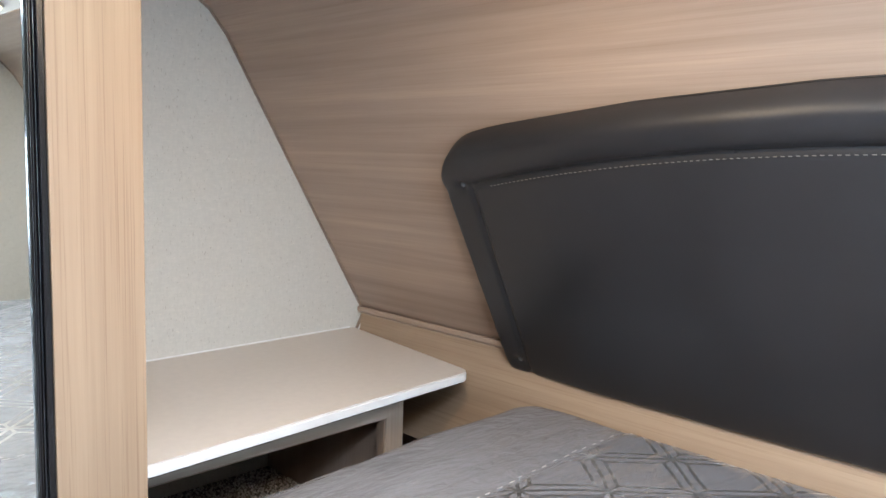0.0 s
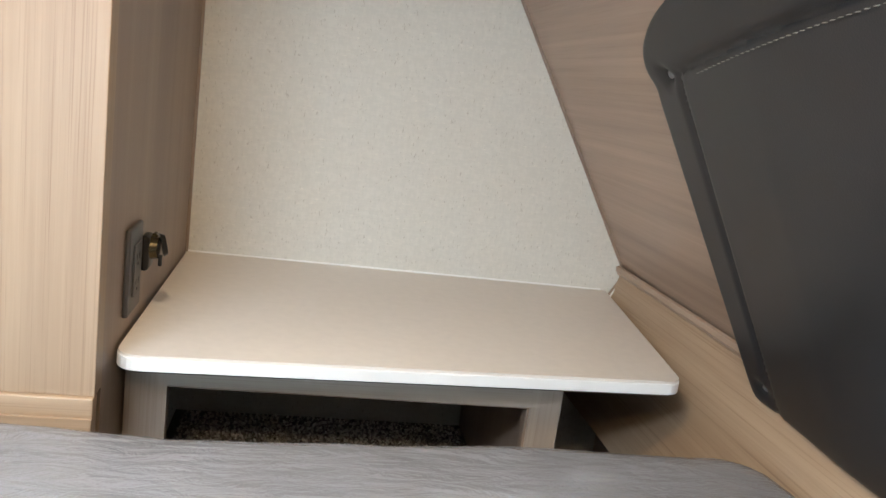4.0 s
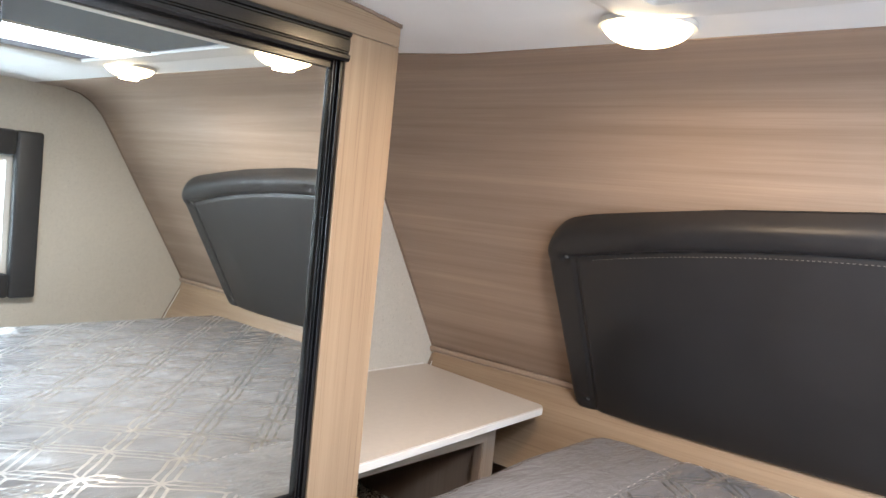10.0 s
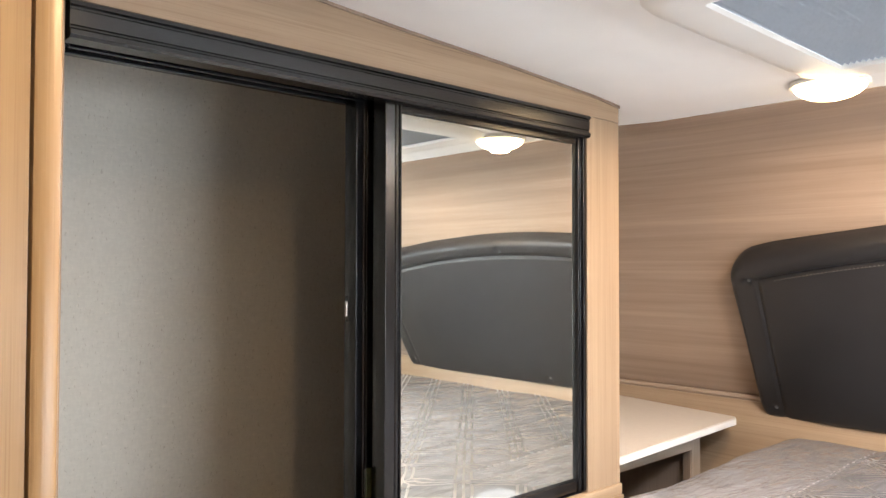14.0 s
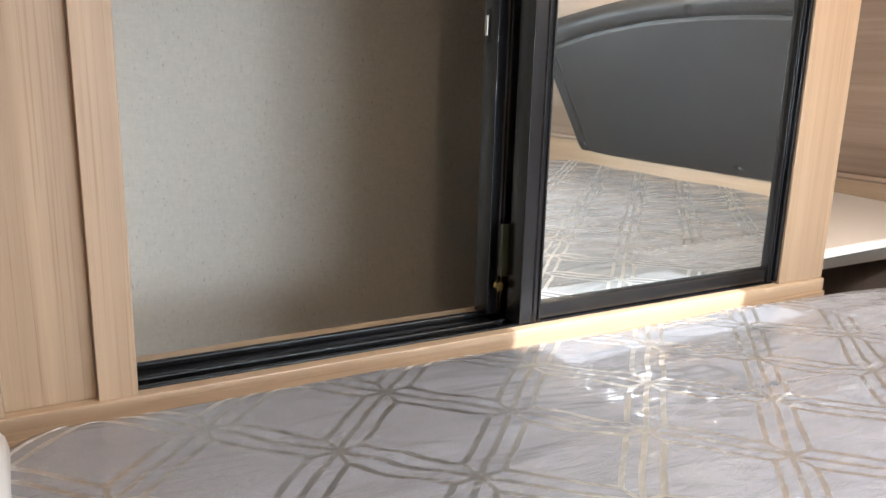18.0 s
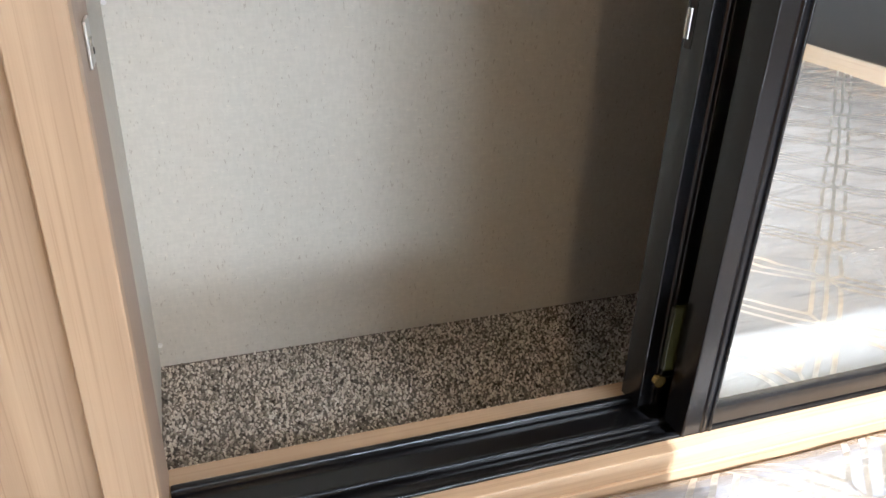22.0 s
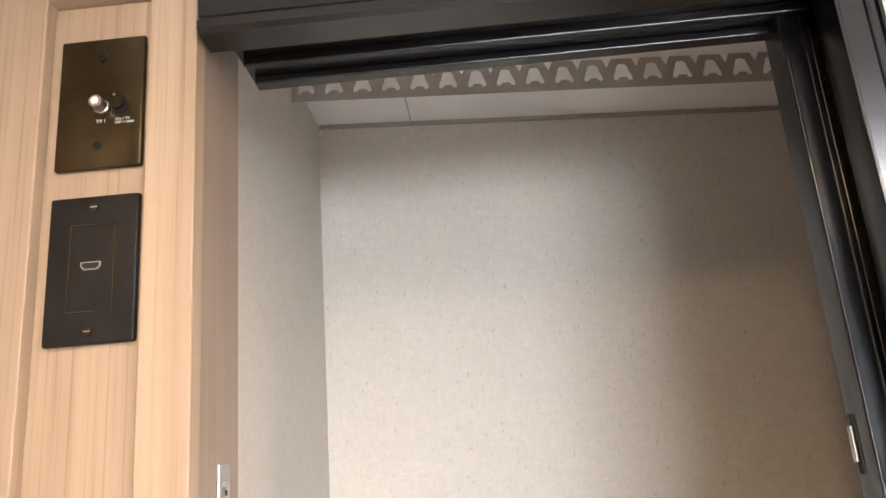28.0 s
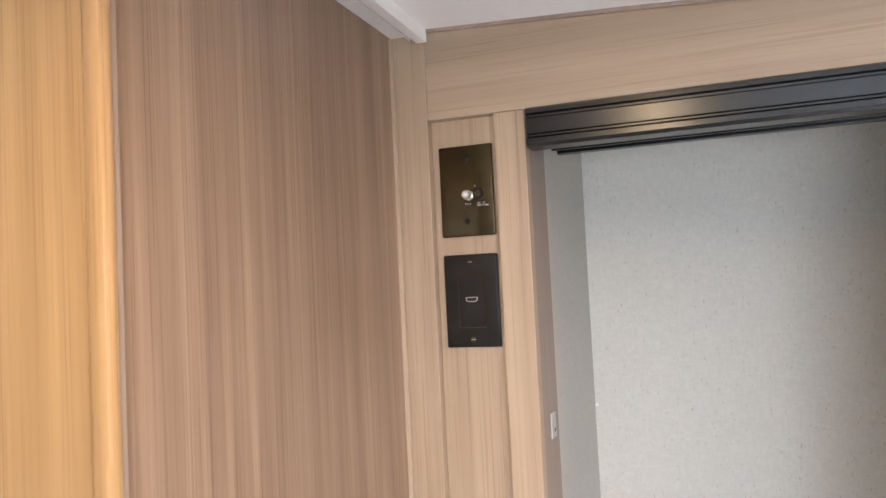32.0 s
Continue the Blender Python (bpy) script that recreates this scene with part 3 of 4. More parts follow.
part("ceiling_bead", prism([(-0.749, closet_z(-0.749) - 0.0005), (0.398, closet_z(0.398) - 0.0005), (0.398, closet_z(0.398) - 0.0065), (-0.749, closet_z(-0.749) - 0.0065)], "y", Y_OUT - 0.006, Y_OUT), M_TAUPE, front, "slim grey bead along the lining")
part("lining_seam", prism([(-0.600, closet_z(-0.6) - 0.0015), (-0.5985, closet_z(-0.6) - 0.0015), (-0.5985, closet_z(-0.6) - 0.0001), (-0.600, closet_z(-0.6) - 0.0001)], "y", 1.44, Y_OUT - 0.006), M_TAUPE, front)
part("closet_floor", boxes((-0.752, 0.398, 1.02, Y_OUT, 0.535, 0.554)), M_CARPET, front, "dark carpet backing")

# slotted hanger strip, hung on edge below the lining
bm = bmesh.new()
PITCH, NHOLE, Y_STRIP = 0.0401, 28, 1.430
bell = [(-0.0034, -0.0125), (0.0034, -0.0125), (0.0068, -0.0098), (0.0086, -0.0030), (0.0122, 0.0062), (0.0130, 0.0105), (0.0106, 0.0132), (0.0070, 0.0120), (0.0046, 0.0084), (-0.0046, 0.0084), (-0.0070, 0.0120), (-0.0106, 0.0132), (-0.0130, 0.0105), (-0.0122, 0.0062), (-0.0086, -0.0030), (-0.0068, -0.0098)]
hw, v_top, v_low = PITCH / 2, -0.0200, 0.0235
for k in range(NHOLE):
    cx = -0.7315 + k * PITCH
    rim = []
    for u, v in bell:
        f = min(hw / abs(u), (v_low if v > 0 else -v_top) / abs(v))
        ru, rv = u * f, v * f
        if abs(u) > 0.0066 and abs(ru) > 0.7 * hw and (rv < v_top + 0.0005 or rv > v_low - 0.0005):
            ru = math.copysign(hw, ru)
        rim.append((ru, rv))
    loops = []
    for ring_pts, dy in ((rim, 0), (bell, 0), (bell, 0.0016), (rim, 0.0016)):
        loops.append([bm.verts.new((cx + u, Y_STRIP + dy, closet_z(cx + u) - 0.0205 - v)) for u, v in ring_pts])
    n = len(bell)
    for a_, b_ in zip(loops, loops[1:] + loops[:1]):
        for i in range(n):
            bm.faces.new((a_[i], a_[(i + 1) % n], b_[(i + 1) % n], b_[i]))
bmesh.ops.recalc_face_normals(bm, faces=bm.faces)
bmesh.ops.remove_doubles(bm, verts=bm.verts, dist=2e-5)
part("hanger_strip", bm, M_TAUPE, front, "taupe strip with bell-shaped hanger slots")

# header and tracks
HX0, HX1 = -0.7195, X_OPEN
fascia = [(0.996, 1.5745), (0.9905, 1.5715), (0.9905, 1.5665), (0.9940, 1.5645), (0.9940, 1.562), (0.9928, 1.5605), (0.9937, 1.5425), (0.9952, 1.541), (0.9952, 1.539), (0.9905, 1.536), (0.9905, 1.530), (0.994, 1.526), (1.022, 1.526), (1.022, 1.5745)]
part("header", prism(fascia, "x", HX0 + 0.003, HX1), M_BLACK, front, "black grooved header fascia", smooth=False)
part("upper_track", boxes((HX0 + 0.016, HX1, 1.022, 1.100, 1.538, 1.574), bevel=0.0012), M_BLACK, front)
for y0, y1, z0 in ((1.022, 1.026, 1.527), (1.052, 1.056, 1.529), (1.086, 1.100, 1.530)):
    part("upper_track_rib", boxes((HX0 + 0.020, HX1, y0, y1, z0, 1.5378), bevel=0.0012), M_BLACK, front)
part("track_bed", boxes((HX0, HX1, 1.012, 1.088, 0.757, 0.7675)), M_BLACK, front)
for y0, y1, h in ((1.0125, 1.0200, 0.7755), (1.0385, 1.0445, 0.7750), (1.0795, 1.0878, 0.7765)):
    part("track_rib", boxes((HX0, HX1, y0, y1, 0.7673, h), bevel=0.0024), M_BLACK, front)
part("channel", boxes((X_OPEN - 0.008, X_OPEN + 0.0002, 1.004, 1.088, 0.7775, 1.5255), bevel=0.001), M_BLACK, front)
part("channel_rib", boxes((X_OPEN - 0.015, X_OPEN - 0.0082, 1.046, 1.052, 0.780, 1.525)), M_BLACK, front)
# flat dark disc stands for a hole in the track; the hole's shade is its colour
part("track_screw", disc(bmesh.new(), pose(-0.667, 1.056, 0.7682), 0.003, 0.0015, 12), M_DARK, front)
# strike plate and small nail heads
strike = part("strike_plate", boxes((-0.7203, -0.7180, 1.0545, 1.078, 1.168, 1.199), bevel=0.0008), M_NICKEL, front, "small nickel strike plate")
part("screw", disc(bmesh.new(), pose(-0.7176, 1.0665, 1.184, 0, 90, 0), 0.0032, 0.0014, 12), M_NICKEL, strike)
part("slot", boxes((-0.7173, -0.7166, 1.065, 1.068, 1.176, 1.180)), M_DARK, strike)
for z in (1.122, 0.596, 1.722):
    part("nail_head", disc(bmesh.new(), pose(-0.748, Y_OUT - 0.002, z, 90, 0, 0), 0.0034, 0.004, 12), M_EDGE, front, "white nail head")


def channel_profile(x0, y0, w, d):
    """Rolled aluminium stile: a flat face between rounded lips."""
    def lip(cx, r):
        return [(cx - r * math.cos(math.pi * k / 6), y0 + r - r * math.sin(math.pi * k / 6)) for k in range(7)]
    pts = [(x0, y0 + d)] + lip(x0 + 0.0018, 0.0018) + [(x0 + 0.0042, y0 + 0.0030)]
    if w > 0.02:
        pts += [(x0 + w * 0.62, y0 + 0.0026)] + lip(x0 + w * 0.62 + 0.0022, 0.0013)[1:6] + [(x0 + w * 0.62 + 0.0044, y0 + 0.0026)]
    return pts + [(x0 + w - 0.0042, y0 + 0.0030)] + lip(x0 + w - 0.0018, 0.0018) + [(x0 + w, y0 + d)]


def sliding_door(x0, x1, y, label, latch):
    d = empty("sliding_door", label, "sliding door", (x0, y, 0.7765), group="sliding doors")
    w, h = x1 - x0, 0.7585
    sw, tw = (0.026, 0.02) if latch else (0.036, 0.010)
    part("stile", prism(channel_profile(0, -0.014, sw, 0.032), "z", 0, h), M_BLACK, d, smooth=True)
    part("stile", prism(channel_profile(w - tw, -0.010, tw, 0.026), "z", 0, h), M_BLACK, d, smooth=True)
    part("bottom_rail", boxes((sw, w - tw, -0.006, 0.012, 0.0, 0.0265), bevel=0.0015), M_BLACK, d)
    part("top_rail", boxes((sw, w - tw, -0.006, 0.012, h - 0.022, h), bevel=0.0015), M_BLACK, d)
    part("glazing_bead", boxes((sw, sw + 0.0045, -0.0045, -0.0012, 0.0267, h - 0.0222)), M_BLACK, d)
    part("glazing_bead", boxes((sw, w - tw, -0.0075, -0.0012, 0.0212, 0.0250), bevel=0.0014), M_BLACK, d)
    part("mirror_pane", boxes((sw - 0.002, w - tw + 0.002, -0.001, 0.004, 0.025, h - 0.018)), M_MIRROR, d, "clear mirror glass")
    # out of view; added dark so the closet's shaded end gets less bounced light
    part("back_panel", boxes((sw - 0.001, w - tw + 0.001, 0.0045, 0.0095, 0.024, h - 0.017)), M_SHADE_BOARD, d, "unseen dark brown door backing that cuts closet bounce")
    for z0, sgn in ((0.012, 1), (h - 0.075, -1)):
        r = part("roller", boxes((-0.012, 0.020, 0.0205, 0.0265, z0 + 0.050, z0 + 0.125) if not latch and sgn > 0 else (0.012, 0.020, 0.0205, 0.0265, z0 + 0.012, z0 + 0.075), bevel=0.001), M_OLIVE_SHADED, d, "yellow-green roller bracket coloured dark for the shadow it sits in")
        part("wheel", disc(bmesh.new(), pose(-0.012 if not latch and sgn > 0 else 0.026, 0.024, z0 + (0.036 if sgn > 0 else 0.062), 90, 0, 0), 0.0065, 0.006, 20), M_BRASS, r, "small brass wheel")
        part("screw", disc(bmesh.new(), pose(0.004 if not latch and sgn > 0 else 0.016, 0.0200, z0 + 0.062, 90, 0, 0), 0.0035, 0.002, 12), M_BRASS, r)
    if latch:
        p = part("finger_latch", boxes((-0.0012, 0.0005, 0.005, 0.014, 0.380, 0.424), bevel=0.0007), M_DARK, d, "black latch plate")
        for yy in (0.0075, 0.0115):
            part("latch_bar", disc(bmesh.new(), pose(-0.0032, yy, 0.402), 0.0011, 0.026, 10), M_NICKEL, p, "thin nickel bar")
    return d


sliding_door(-0.2215, 0.3140, 1.0205, "black-framed mirror sliding door, closed over half the wardrobe", False)
sliding_door(-0.2410, 0.2800, 1.0755, "black-framed mirror sliding door pushed open behind the other", True)


# ---- wall plates ----
def lettering(name, text, size, at, parent):
    cu = bpy.data.curves.new(name, "FONT")
    cu.body, cu.size, cu.extrude, cu.align_x = text, size, 0.0001, "CENTER"
    tmp = bpy.data.objects.new(name, cu)
    me = bpy.data.meshes.new_from_object(tmp)
    bpy.data.objects.remove(tmp)
    me.materials.append(M_INK)
    ob = new(name, me)
    ob.matrix_world = pose(*at, 90, 0, 0)
    ob.parent = parent
    return ob


def plate_body(x0, x1, z0, z1, y):
    return box(bmesh.new(), x0, x1, y, y + 0.006, z0, z1, bevel=0.0022, seg=3)


YP = Y_FACE + 0.0072
tv = empty("tv_plate", "black television aerial wall plate with a nickel connector", "wall plate")
part("plate", plate_body(-0.835, -0.765, 1.426, 1.540, YP), M_PLATE, tv, smooth=True)
for z in (1.4445, 1.522):
    part("screw", disc(bmesh.new(), pose(-0.80, YP - 0.0003, z, 90, 0, 0), 0.0034, 0.0018, 14), M_PLATE2, tv)
con = part("connector", disc(bmesh.new(), pose(-0.797, YP - 0.002, 1.4765, 90, 0, 0), 0.0068, 0.004, 6), M_NICKEL, tv, "threaded nickel coaxial connector")
part("thread", disc(bmesh.new(), pose(-0.797, YP - 0.008, 1.4765, 90, 0, 0), 0.0052, 0.012, 18), M_NICKEL, con)
part("socket", disc(bmesh.new(), pose(-0.797, YP - 0.0144, 1.4765, 90, 0, 0), 0.0030, 0.001, 14), M_INK, con)
part("button_ring", disc(bmesh.new(), pose(-0.784, YP - 0.0008, 1.4785, 90, 0, 0), 0.0075, 0.0022, 20), M_PLATE2, tv)
part("button", disc(bmesh.new(), pose(-0.784, YP - 0.003, 1.4785, 90, 0, 0), 0.0045, 0.004, 18), M_PLATE, tv)
part("led", disc(bmesh.new(), pose(-0.789, YP - 0.0004, 1.488, 90, 0, 0), 0.0010, 0.001, 10), M_BUTTON, tv)
lettering("lettering", "TV 1", 0.0040, (-0.7985, YP - 0.0002, 1.4645), tv)
lettering("lettering", "ON = TV", 0.0029, (-0.7815, YP - 0.0002, 1.4655), tv)
lettering("lettering", "OFF = Cable", 0.0029, (-0.7795, YP - 0.0002, 1.4626), tv)

hd = empty("media_plate", "dark brown wall plate with a small media socket", "wall plate")
part("plate", plate_body(-0.835, -0.765, 1.2885, 1.4035, YP), M_PLATE2, hd, smooth=True)
bm = bmesh.new()
for r in ((-0.8175, -0.7825, 1.3125, 1.3135), (-0.8175, -0.7825, 1.3795, 1.3805), (-0.8175, -0.8165, 1.3135, 1.3795), (-0.7835, -0.7825, 1.3135, 1.3795)):
    box(bm, r[0], r[1], YP - 0.0005, YP + 0.001, r[2], r[3])
part("insert_edge", bm, M_PLATE, hd)
for z in (1.298, 1.394):
    s_ = part("screw", disc(bmesh.new(), pose(-0.80, YP - 0.0003, z, 90, 0, 0), 0.0036, 0.0018, 14), M_PLATE, hd)
    part("slot", boxes((-0.8025, -0.7975, YP - 0.0016, YP - 0.0011, z - 0.0005, z + 0.0005)), M_BUTTON, s_)
hshape = [(-0.8075, 1.3505), (-0.7925, 1.3505), (-0.7925, 1.3470), (-0.7950, 1.3445), (-0.8050, 1.3445), (-0.8075, 1.3470)]
hin = [(-0.8065, 1.3497), (-0.7935, 1.3497), (-0.7935, 1.3474), (-0.7955, 1.3453), (-0.8045, 1.3453), (-0.8065, 1.3474)]
port = part("media_port", prism(hshape, "y", YP - 0.0014, YP + 0.0005), M_NICKEL, hd, "small six-sided nickel socket")
part("port_opening", prism(hin, "y", YP - 0.0018, YP - 0.0012), M_DARK, port)

# ---- partition ----
solid("wall_partition", boxes((X_PART - 0.02, X_PART, 0.5025, 0.9995, 0, 1.70)), M_PARTWOOD, "tall oak laminate partition panel beside the wardrobe", "wall", "structure")
# passage wall and corner trim carry the lamp's orange cast in their colour
solid("wall_passage", boxes((-2.6, X_PART + 0.0045, 0.4845, 0.5020, 0, 1.74)), M_LAMPLIT_OAK, "oak laminate passage wall with warm lamplight in its colour", "wall", "structure")
solid("corner_trim", boxes((X_PART + 0.005, X_PART + 0.0215, 0.4815, 0.4945, 0, 1.69), bevel=0.0045), M_LAMPLIT_OAK, "rounded oak corner trim of the partition", "trim", "structure", smooth=True)
solid("corner_groove", boxes((X_PART + 0.005, X_PART + 0.0165, 0.4947, 0.5023, 0, 1.69)), M_SIDE, "shaded brown joint beside the corner trim", "trim", "structure")
bead = [(X_PART + 0.0002, 0.9915), (X_PART + 0.0035, 0.9920), (X_PART + 0.0050, 0.9935), (X_PART + 0.0050, 0.9955), (X_PART + 0.0002, 0.9965)]
solid("partition_bead", prism(bead, "z", 0.60, 1.684), M_WOOD_Z, "upright pale oak bead between partition and wardrobe", "trim", "structure", smooth=True)
rail_s = empty("curtain_rail", "white plastic curtain rail fixed under the ceiling", "curtain rail")
part("flange", boxes((X_PART + 0.0005, X_PART + 0.040, 0.42, 0.999, 1.686, 1.693), bevel=0.001), M_WHITE, rail_s)
part("channel", boxes((X_PART + 0.028, X_PART + 0.031, 0.42, 0.992, 1.678, 1.686), (X_PART + 0.036, X_PART + 0.050, 0.42, 0.999, 1.675, 1.691), bevel=0.001), M_WHITE, rail_s)

# ---- bed ----
MX0, MX1, MY0, MTOP = -0.882, 1.266, -0.70, 0.768
bed = empty("bed", "mattress in grey lattice ticking under clear plastic film", "bed")


def far_edge(x):
    return float(np.interp(x, (-0.9, 0.15, 0.38, 0.60, 0.90, 1.3), (0.9885, 0.9885, 0.977, 0.966, 0.980, 0.984)))


nx, ny = 150, 110
verts, faces, RC = [], [], 0.055
grid = np.zeros((nx + 1, ny + 1), int)
for i in range(nx + 1):
    for j in range(ny + 1):
        x = MX0 + (MX1 - MX0) * i / nx
        y1 = far_edge(x)
        y = MY0 + (y1 - MY0) * j / ny
        # rounded plan corners
        cxr, cyr = max(0, x - (MX1 - 0.09), (MX0 + 0.09) - x), max(0, y - (y1 - 0.09), (MY0 + 0.09) - y)
        rr = math.hypot(cxr, cyr)
        if cxr > 0 and cyr > 0 and rr > 0:
            f = max(cxr, cyr) / rr
            x += (cxr * f - cxr) * (1 if x > 0 else -1)
            y += (cyr * f - cyr) * (1 if y > 0.2 else -1)
            rr *= f
        edge_d = 0.09 - max(rr, cxr, cyr)
        z = MTOP
        if edge_d < RC:
            q = 1 - max(edge_d, 0) / RC
            z -= RC * (1 - math.sqrt(max(0, 1 - q * q)))
        z += 0.0035 * noise.noise((x * 5, y * 5, 0.3)) + 0.0016 * noise.noise((x * 16, y * 16, 1.7)) + 0.006 * (1 if x < 0 else 0) * min(1, -x / 0.5 if x < 0 else 0)
        # quilting seam
        sd = abs(y - (y1 - 0.255 if x > 0.3 else y1 - 0.255))
        z -= 0.004 * math.exp(-(sd / 0.012) ** 2)
        # pulled creases near the edge
        if y > y1 - 0.24:
            z += 0.0028 * noise.noise((x * 4 + y * 26, y * 9 - x * 3, 2.2))
        grid[i, j] = len(verts)
        verts.append((x, y, z))
for i in range(nx):
    for j in range(ny):
        faces.append((grid[i, j], grid[i + 1, j], grid[i + 1, j + 1], grid[i, j + 1]))
rim_ids = [grid[i, 0] for i in range(nx)] + [grid[nx, j] for j in range(ny)] + [grid[i, ny] for i in range(nx, 0, -1)] + [grid[0, j] for j in range(ny, 0, -1)]
low = []
for r in rim_ids:
    x, y, z = verts[r]
    low.append(len(verts))
    verts.append((x, y, 0.60))
for k in range(len(rim_ids)):
    k2 = (k + 1) % len(rim_ids)
    faces.append((rim_ids[k2], rim_ids[k], low[k], low[k2]))
faces.append(tuple(low))
me = bpy.data.meshes.new("mattress")
me.from_pydata(verts, [], [tuple(int(v) for v in f) for f in faces])
me.materials.append(M_BED)
mat_ob = new("mattress", me)
mat_ob.parent = bed
smooth_by_angle(me, 50)
stitch_rng = random.Random(4)
for k in range(32):
    x = 0.28 + k * 0.029 + stitch_rng.uniform(-0.004, 0.004)
    y = far_edge(x) - 0.255
    xm = x + 0.007
    zs = MTOP - 0.004 + 0.0035 * noise.noise((xm * 5, y * 5, 0.3)) + 0.0016 * noise.noise((xm * 16, y * 16, 1.7)) + (0.006 * min(1, -xm / 0.5) if xm < 0 else 0)
    w = stitch_rng.uniform(0.008, 0.014)
    y += stitch_rng.uniform(-0.0015, 0.0015)
    bm = box(bmesh.new(), x, x + w, y - 0.0009, y + 0.0009, zs - 0.001, zs + 0.0016, bevel=0.0004, seg=1)
    part("quilting_stitch", bm, M_STITCH, bed)
part("base", boxes((-0.87, 1.18, -0.60, 0.90, 0.0, 0.60)), M_WOOD_X, bed, "plain oak bed base")
bm = box(bmesh.new(), -1.02, -0.842, 0.66, 0.935, 0.70, 0.812, bevel=0.03, seg=4)
for v in bm.verts:
    v.co += Vector((noise.noise(v.co * 14), noise.noise(v.co * 14 + Vector((3, 0, 0))), noise.noise(v.co * 12))) * 0.008
solid("plastic_wrap", bm, M_BUNDLE, "bunched milky plastic wrapping at the mattress corner", "plastic wrap", smooth=True)

# ---- headboard ----
CAP_DIR = Vector((-0.364, 0, 0.602)).normalized()
CAP_N = Vector((-CAP_DIR.z, 0, CAP_DIR.x))
hb = empty("headboard", "padded charcoal vinyl headboard with a stitched border", "headboard")
HB = Matrix(((0, CAP_DIR.x, CAP_N.x, 1.314), (1, 0, 0, 0), (0, CAP_DIR.z, CAP_N.z, 0.850), (0, 0, 0, 1)))
HC = 0.192
half = [(0.0, 0.615), (0.15, 0.612), (0.42, 0.592), (0.69, 0.557), (0.764, 0.545), (0.804, 0.531), (0.836, 0.502), (0.855, 0.465), (0.862, 0.425), (0.880, 0.0), (0.876, -0.026), (0.862, -0.041), (0.0, -0.041)]


def resample(points, n):
    p = np.array(points)
    seg = np.r_[0, np.cumsum(np.hypot(*np.diff(p, axis=0).T))]
    t = np.linspace(0, seg[-1], n)
    return np.c_[np.interp(t, seg, p[:, 0]), np.interp(t, seg, p[:, 1])]


right = resample(half, 260)
for _ in range(3):
    right[1:-1] = (right[:-2] + right[1:-1] * 2 + right[2:]) / 4
outline = np.r_[right, (right * (-1, 1))[::-1]]


def seam_top(u):
    return 0.5435 - 0.150 * u * u


def seam_side(s):
    return 0.804 - 0.030 * np.clip(s / 0.45, 0, 1)


buttons = [(0.797, 0.453), (-0.797, 0.453), (-0.027, 0.576), (0.826, 0.006), (-0.826, 0.006), (-0.03, 0.004)]
# rings from the edge inwards: the outline shrinks on to a long spine
nr = 70
spine = np.c_[np.clip(outline[:, 0] * 0.86, -0.66, 0.66), np.full(len(outline), 0.27)]
k_ring = (np.arange(nr + 1) / nr) ** 1.35
pos = np.concatenate([outline + (spine - outline) * k for k in k_ring])
no = len(outline)
dd = np.empty(len(pos))
for k in range(0, len(pos), 2000):
    dd[k:k + 2000] = np.sqrt(((pos[k:k + 2000, None, :] - outline[None]) ** 2).sum(2).min(1))
u_, s_v = pos[:, 0], pos[:, 1]
rnd = 0.026
height = 0.004 + 0.042 * np.sqrt(np.clip(1 - (1 - np.clip(dd / rnd, 0, 1)) ** 2, 0, 1))
g_top = s_v - seam_top(u_)
g_side = np.abs(u_) - seam_side(s_v)
in_panel = (g_top < 0) & (g_side < 0)
height += np.where(g_top > 0, 0.010 * np.sin(np.clip(g_top / 0.080, 0, 1) * np.pi), 0)
height -= 0.0055 * np.exp(-(g_top / 0.007) ** 2) * np.clip((0.785 - np.abs(u_)) / 0.03, 0, 1)
height -= 0.0045 * np.exp(-(g_side / 0.006) ** 2) * np.clip((0.01 - g_top) / 0.02, 0, 1)
height += np.where(in_panel, 0.007 * np.clip(-g_top / 0.15, 0, 1) * np.clip(-g_side / 0.15, 0, 1), 0)
for bu, bs_ in buttons:
    height -= 0.009 * np.exp(-(((u_ - bu) ** 2 + (s_v - bs_) ** 2) / 0.011 ** 2))


def pad_z(u, s):
    return float(height[((pos - (u, s)) ** 2).sum(1).argmin()])


def hb_piece(name, want, label):
    fs = []
    for r in range(nr):
        for i in range(no):
            q = (r * no + i, r * no + (i + 1) % no, (r + 1) * no + (i + 1) % no, (r + 1) * no + i)
            if bool(sum(bool(in_panel[v]) for v in q) > 2) == want:
                fs.append(q)
    used = sorted({v for f in fs for v in f})
    back = {v: k for k, v in enumerate(used)}
    bm = bmesh.new()
    vs = [bm.verts.new((float(pos[v, 0] + HC), float(pos[v, 1]), float(height[v]))) for v in used]
    for f in fs:
        bm.faces.new([vs[back[v]] for v in f])
    bmesh.ops.remove_doubles(bm, verts=bm.verts, dist=1e-5)
    bmesh.ops.recalc_face_normals(bm, faces=bm.faces)
    bm.normal_update()
    if sum(f.normal.z for f in bm.faces) < 0:
        bmesh.ops.reverse_faces(bm, faces=bm.faces)
    ob = new(name, mesh_of(name, bm, M_VINYL, smooth=True))
    ob.parent = hb
    tagged(ob, label)
    return ob


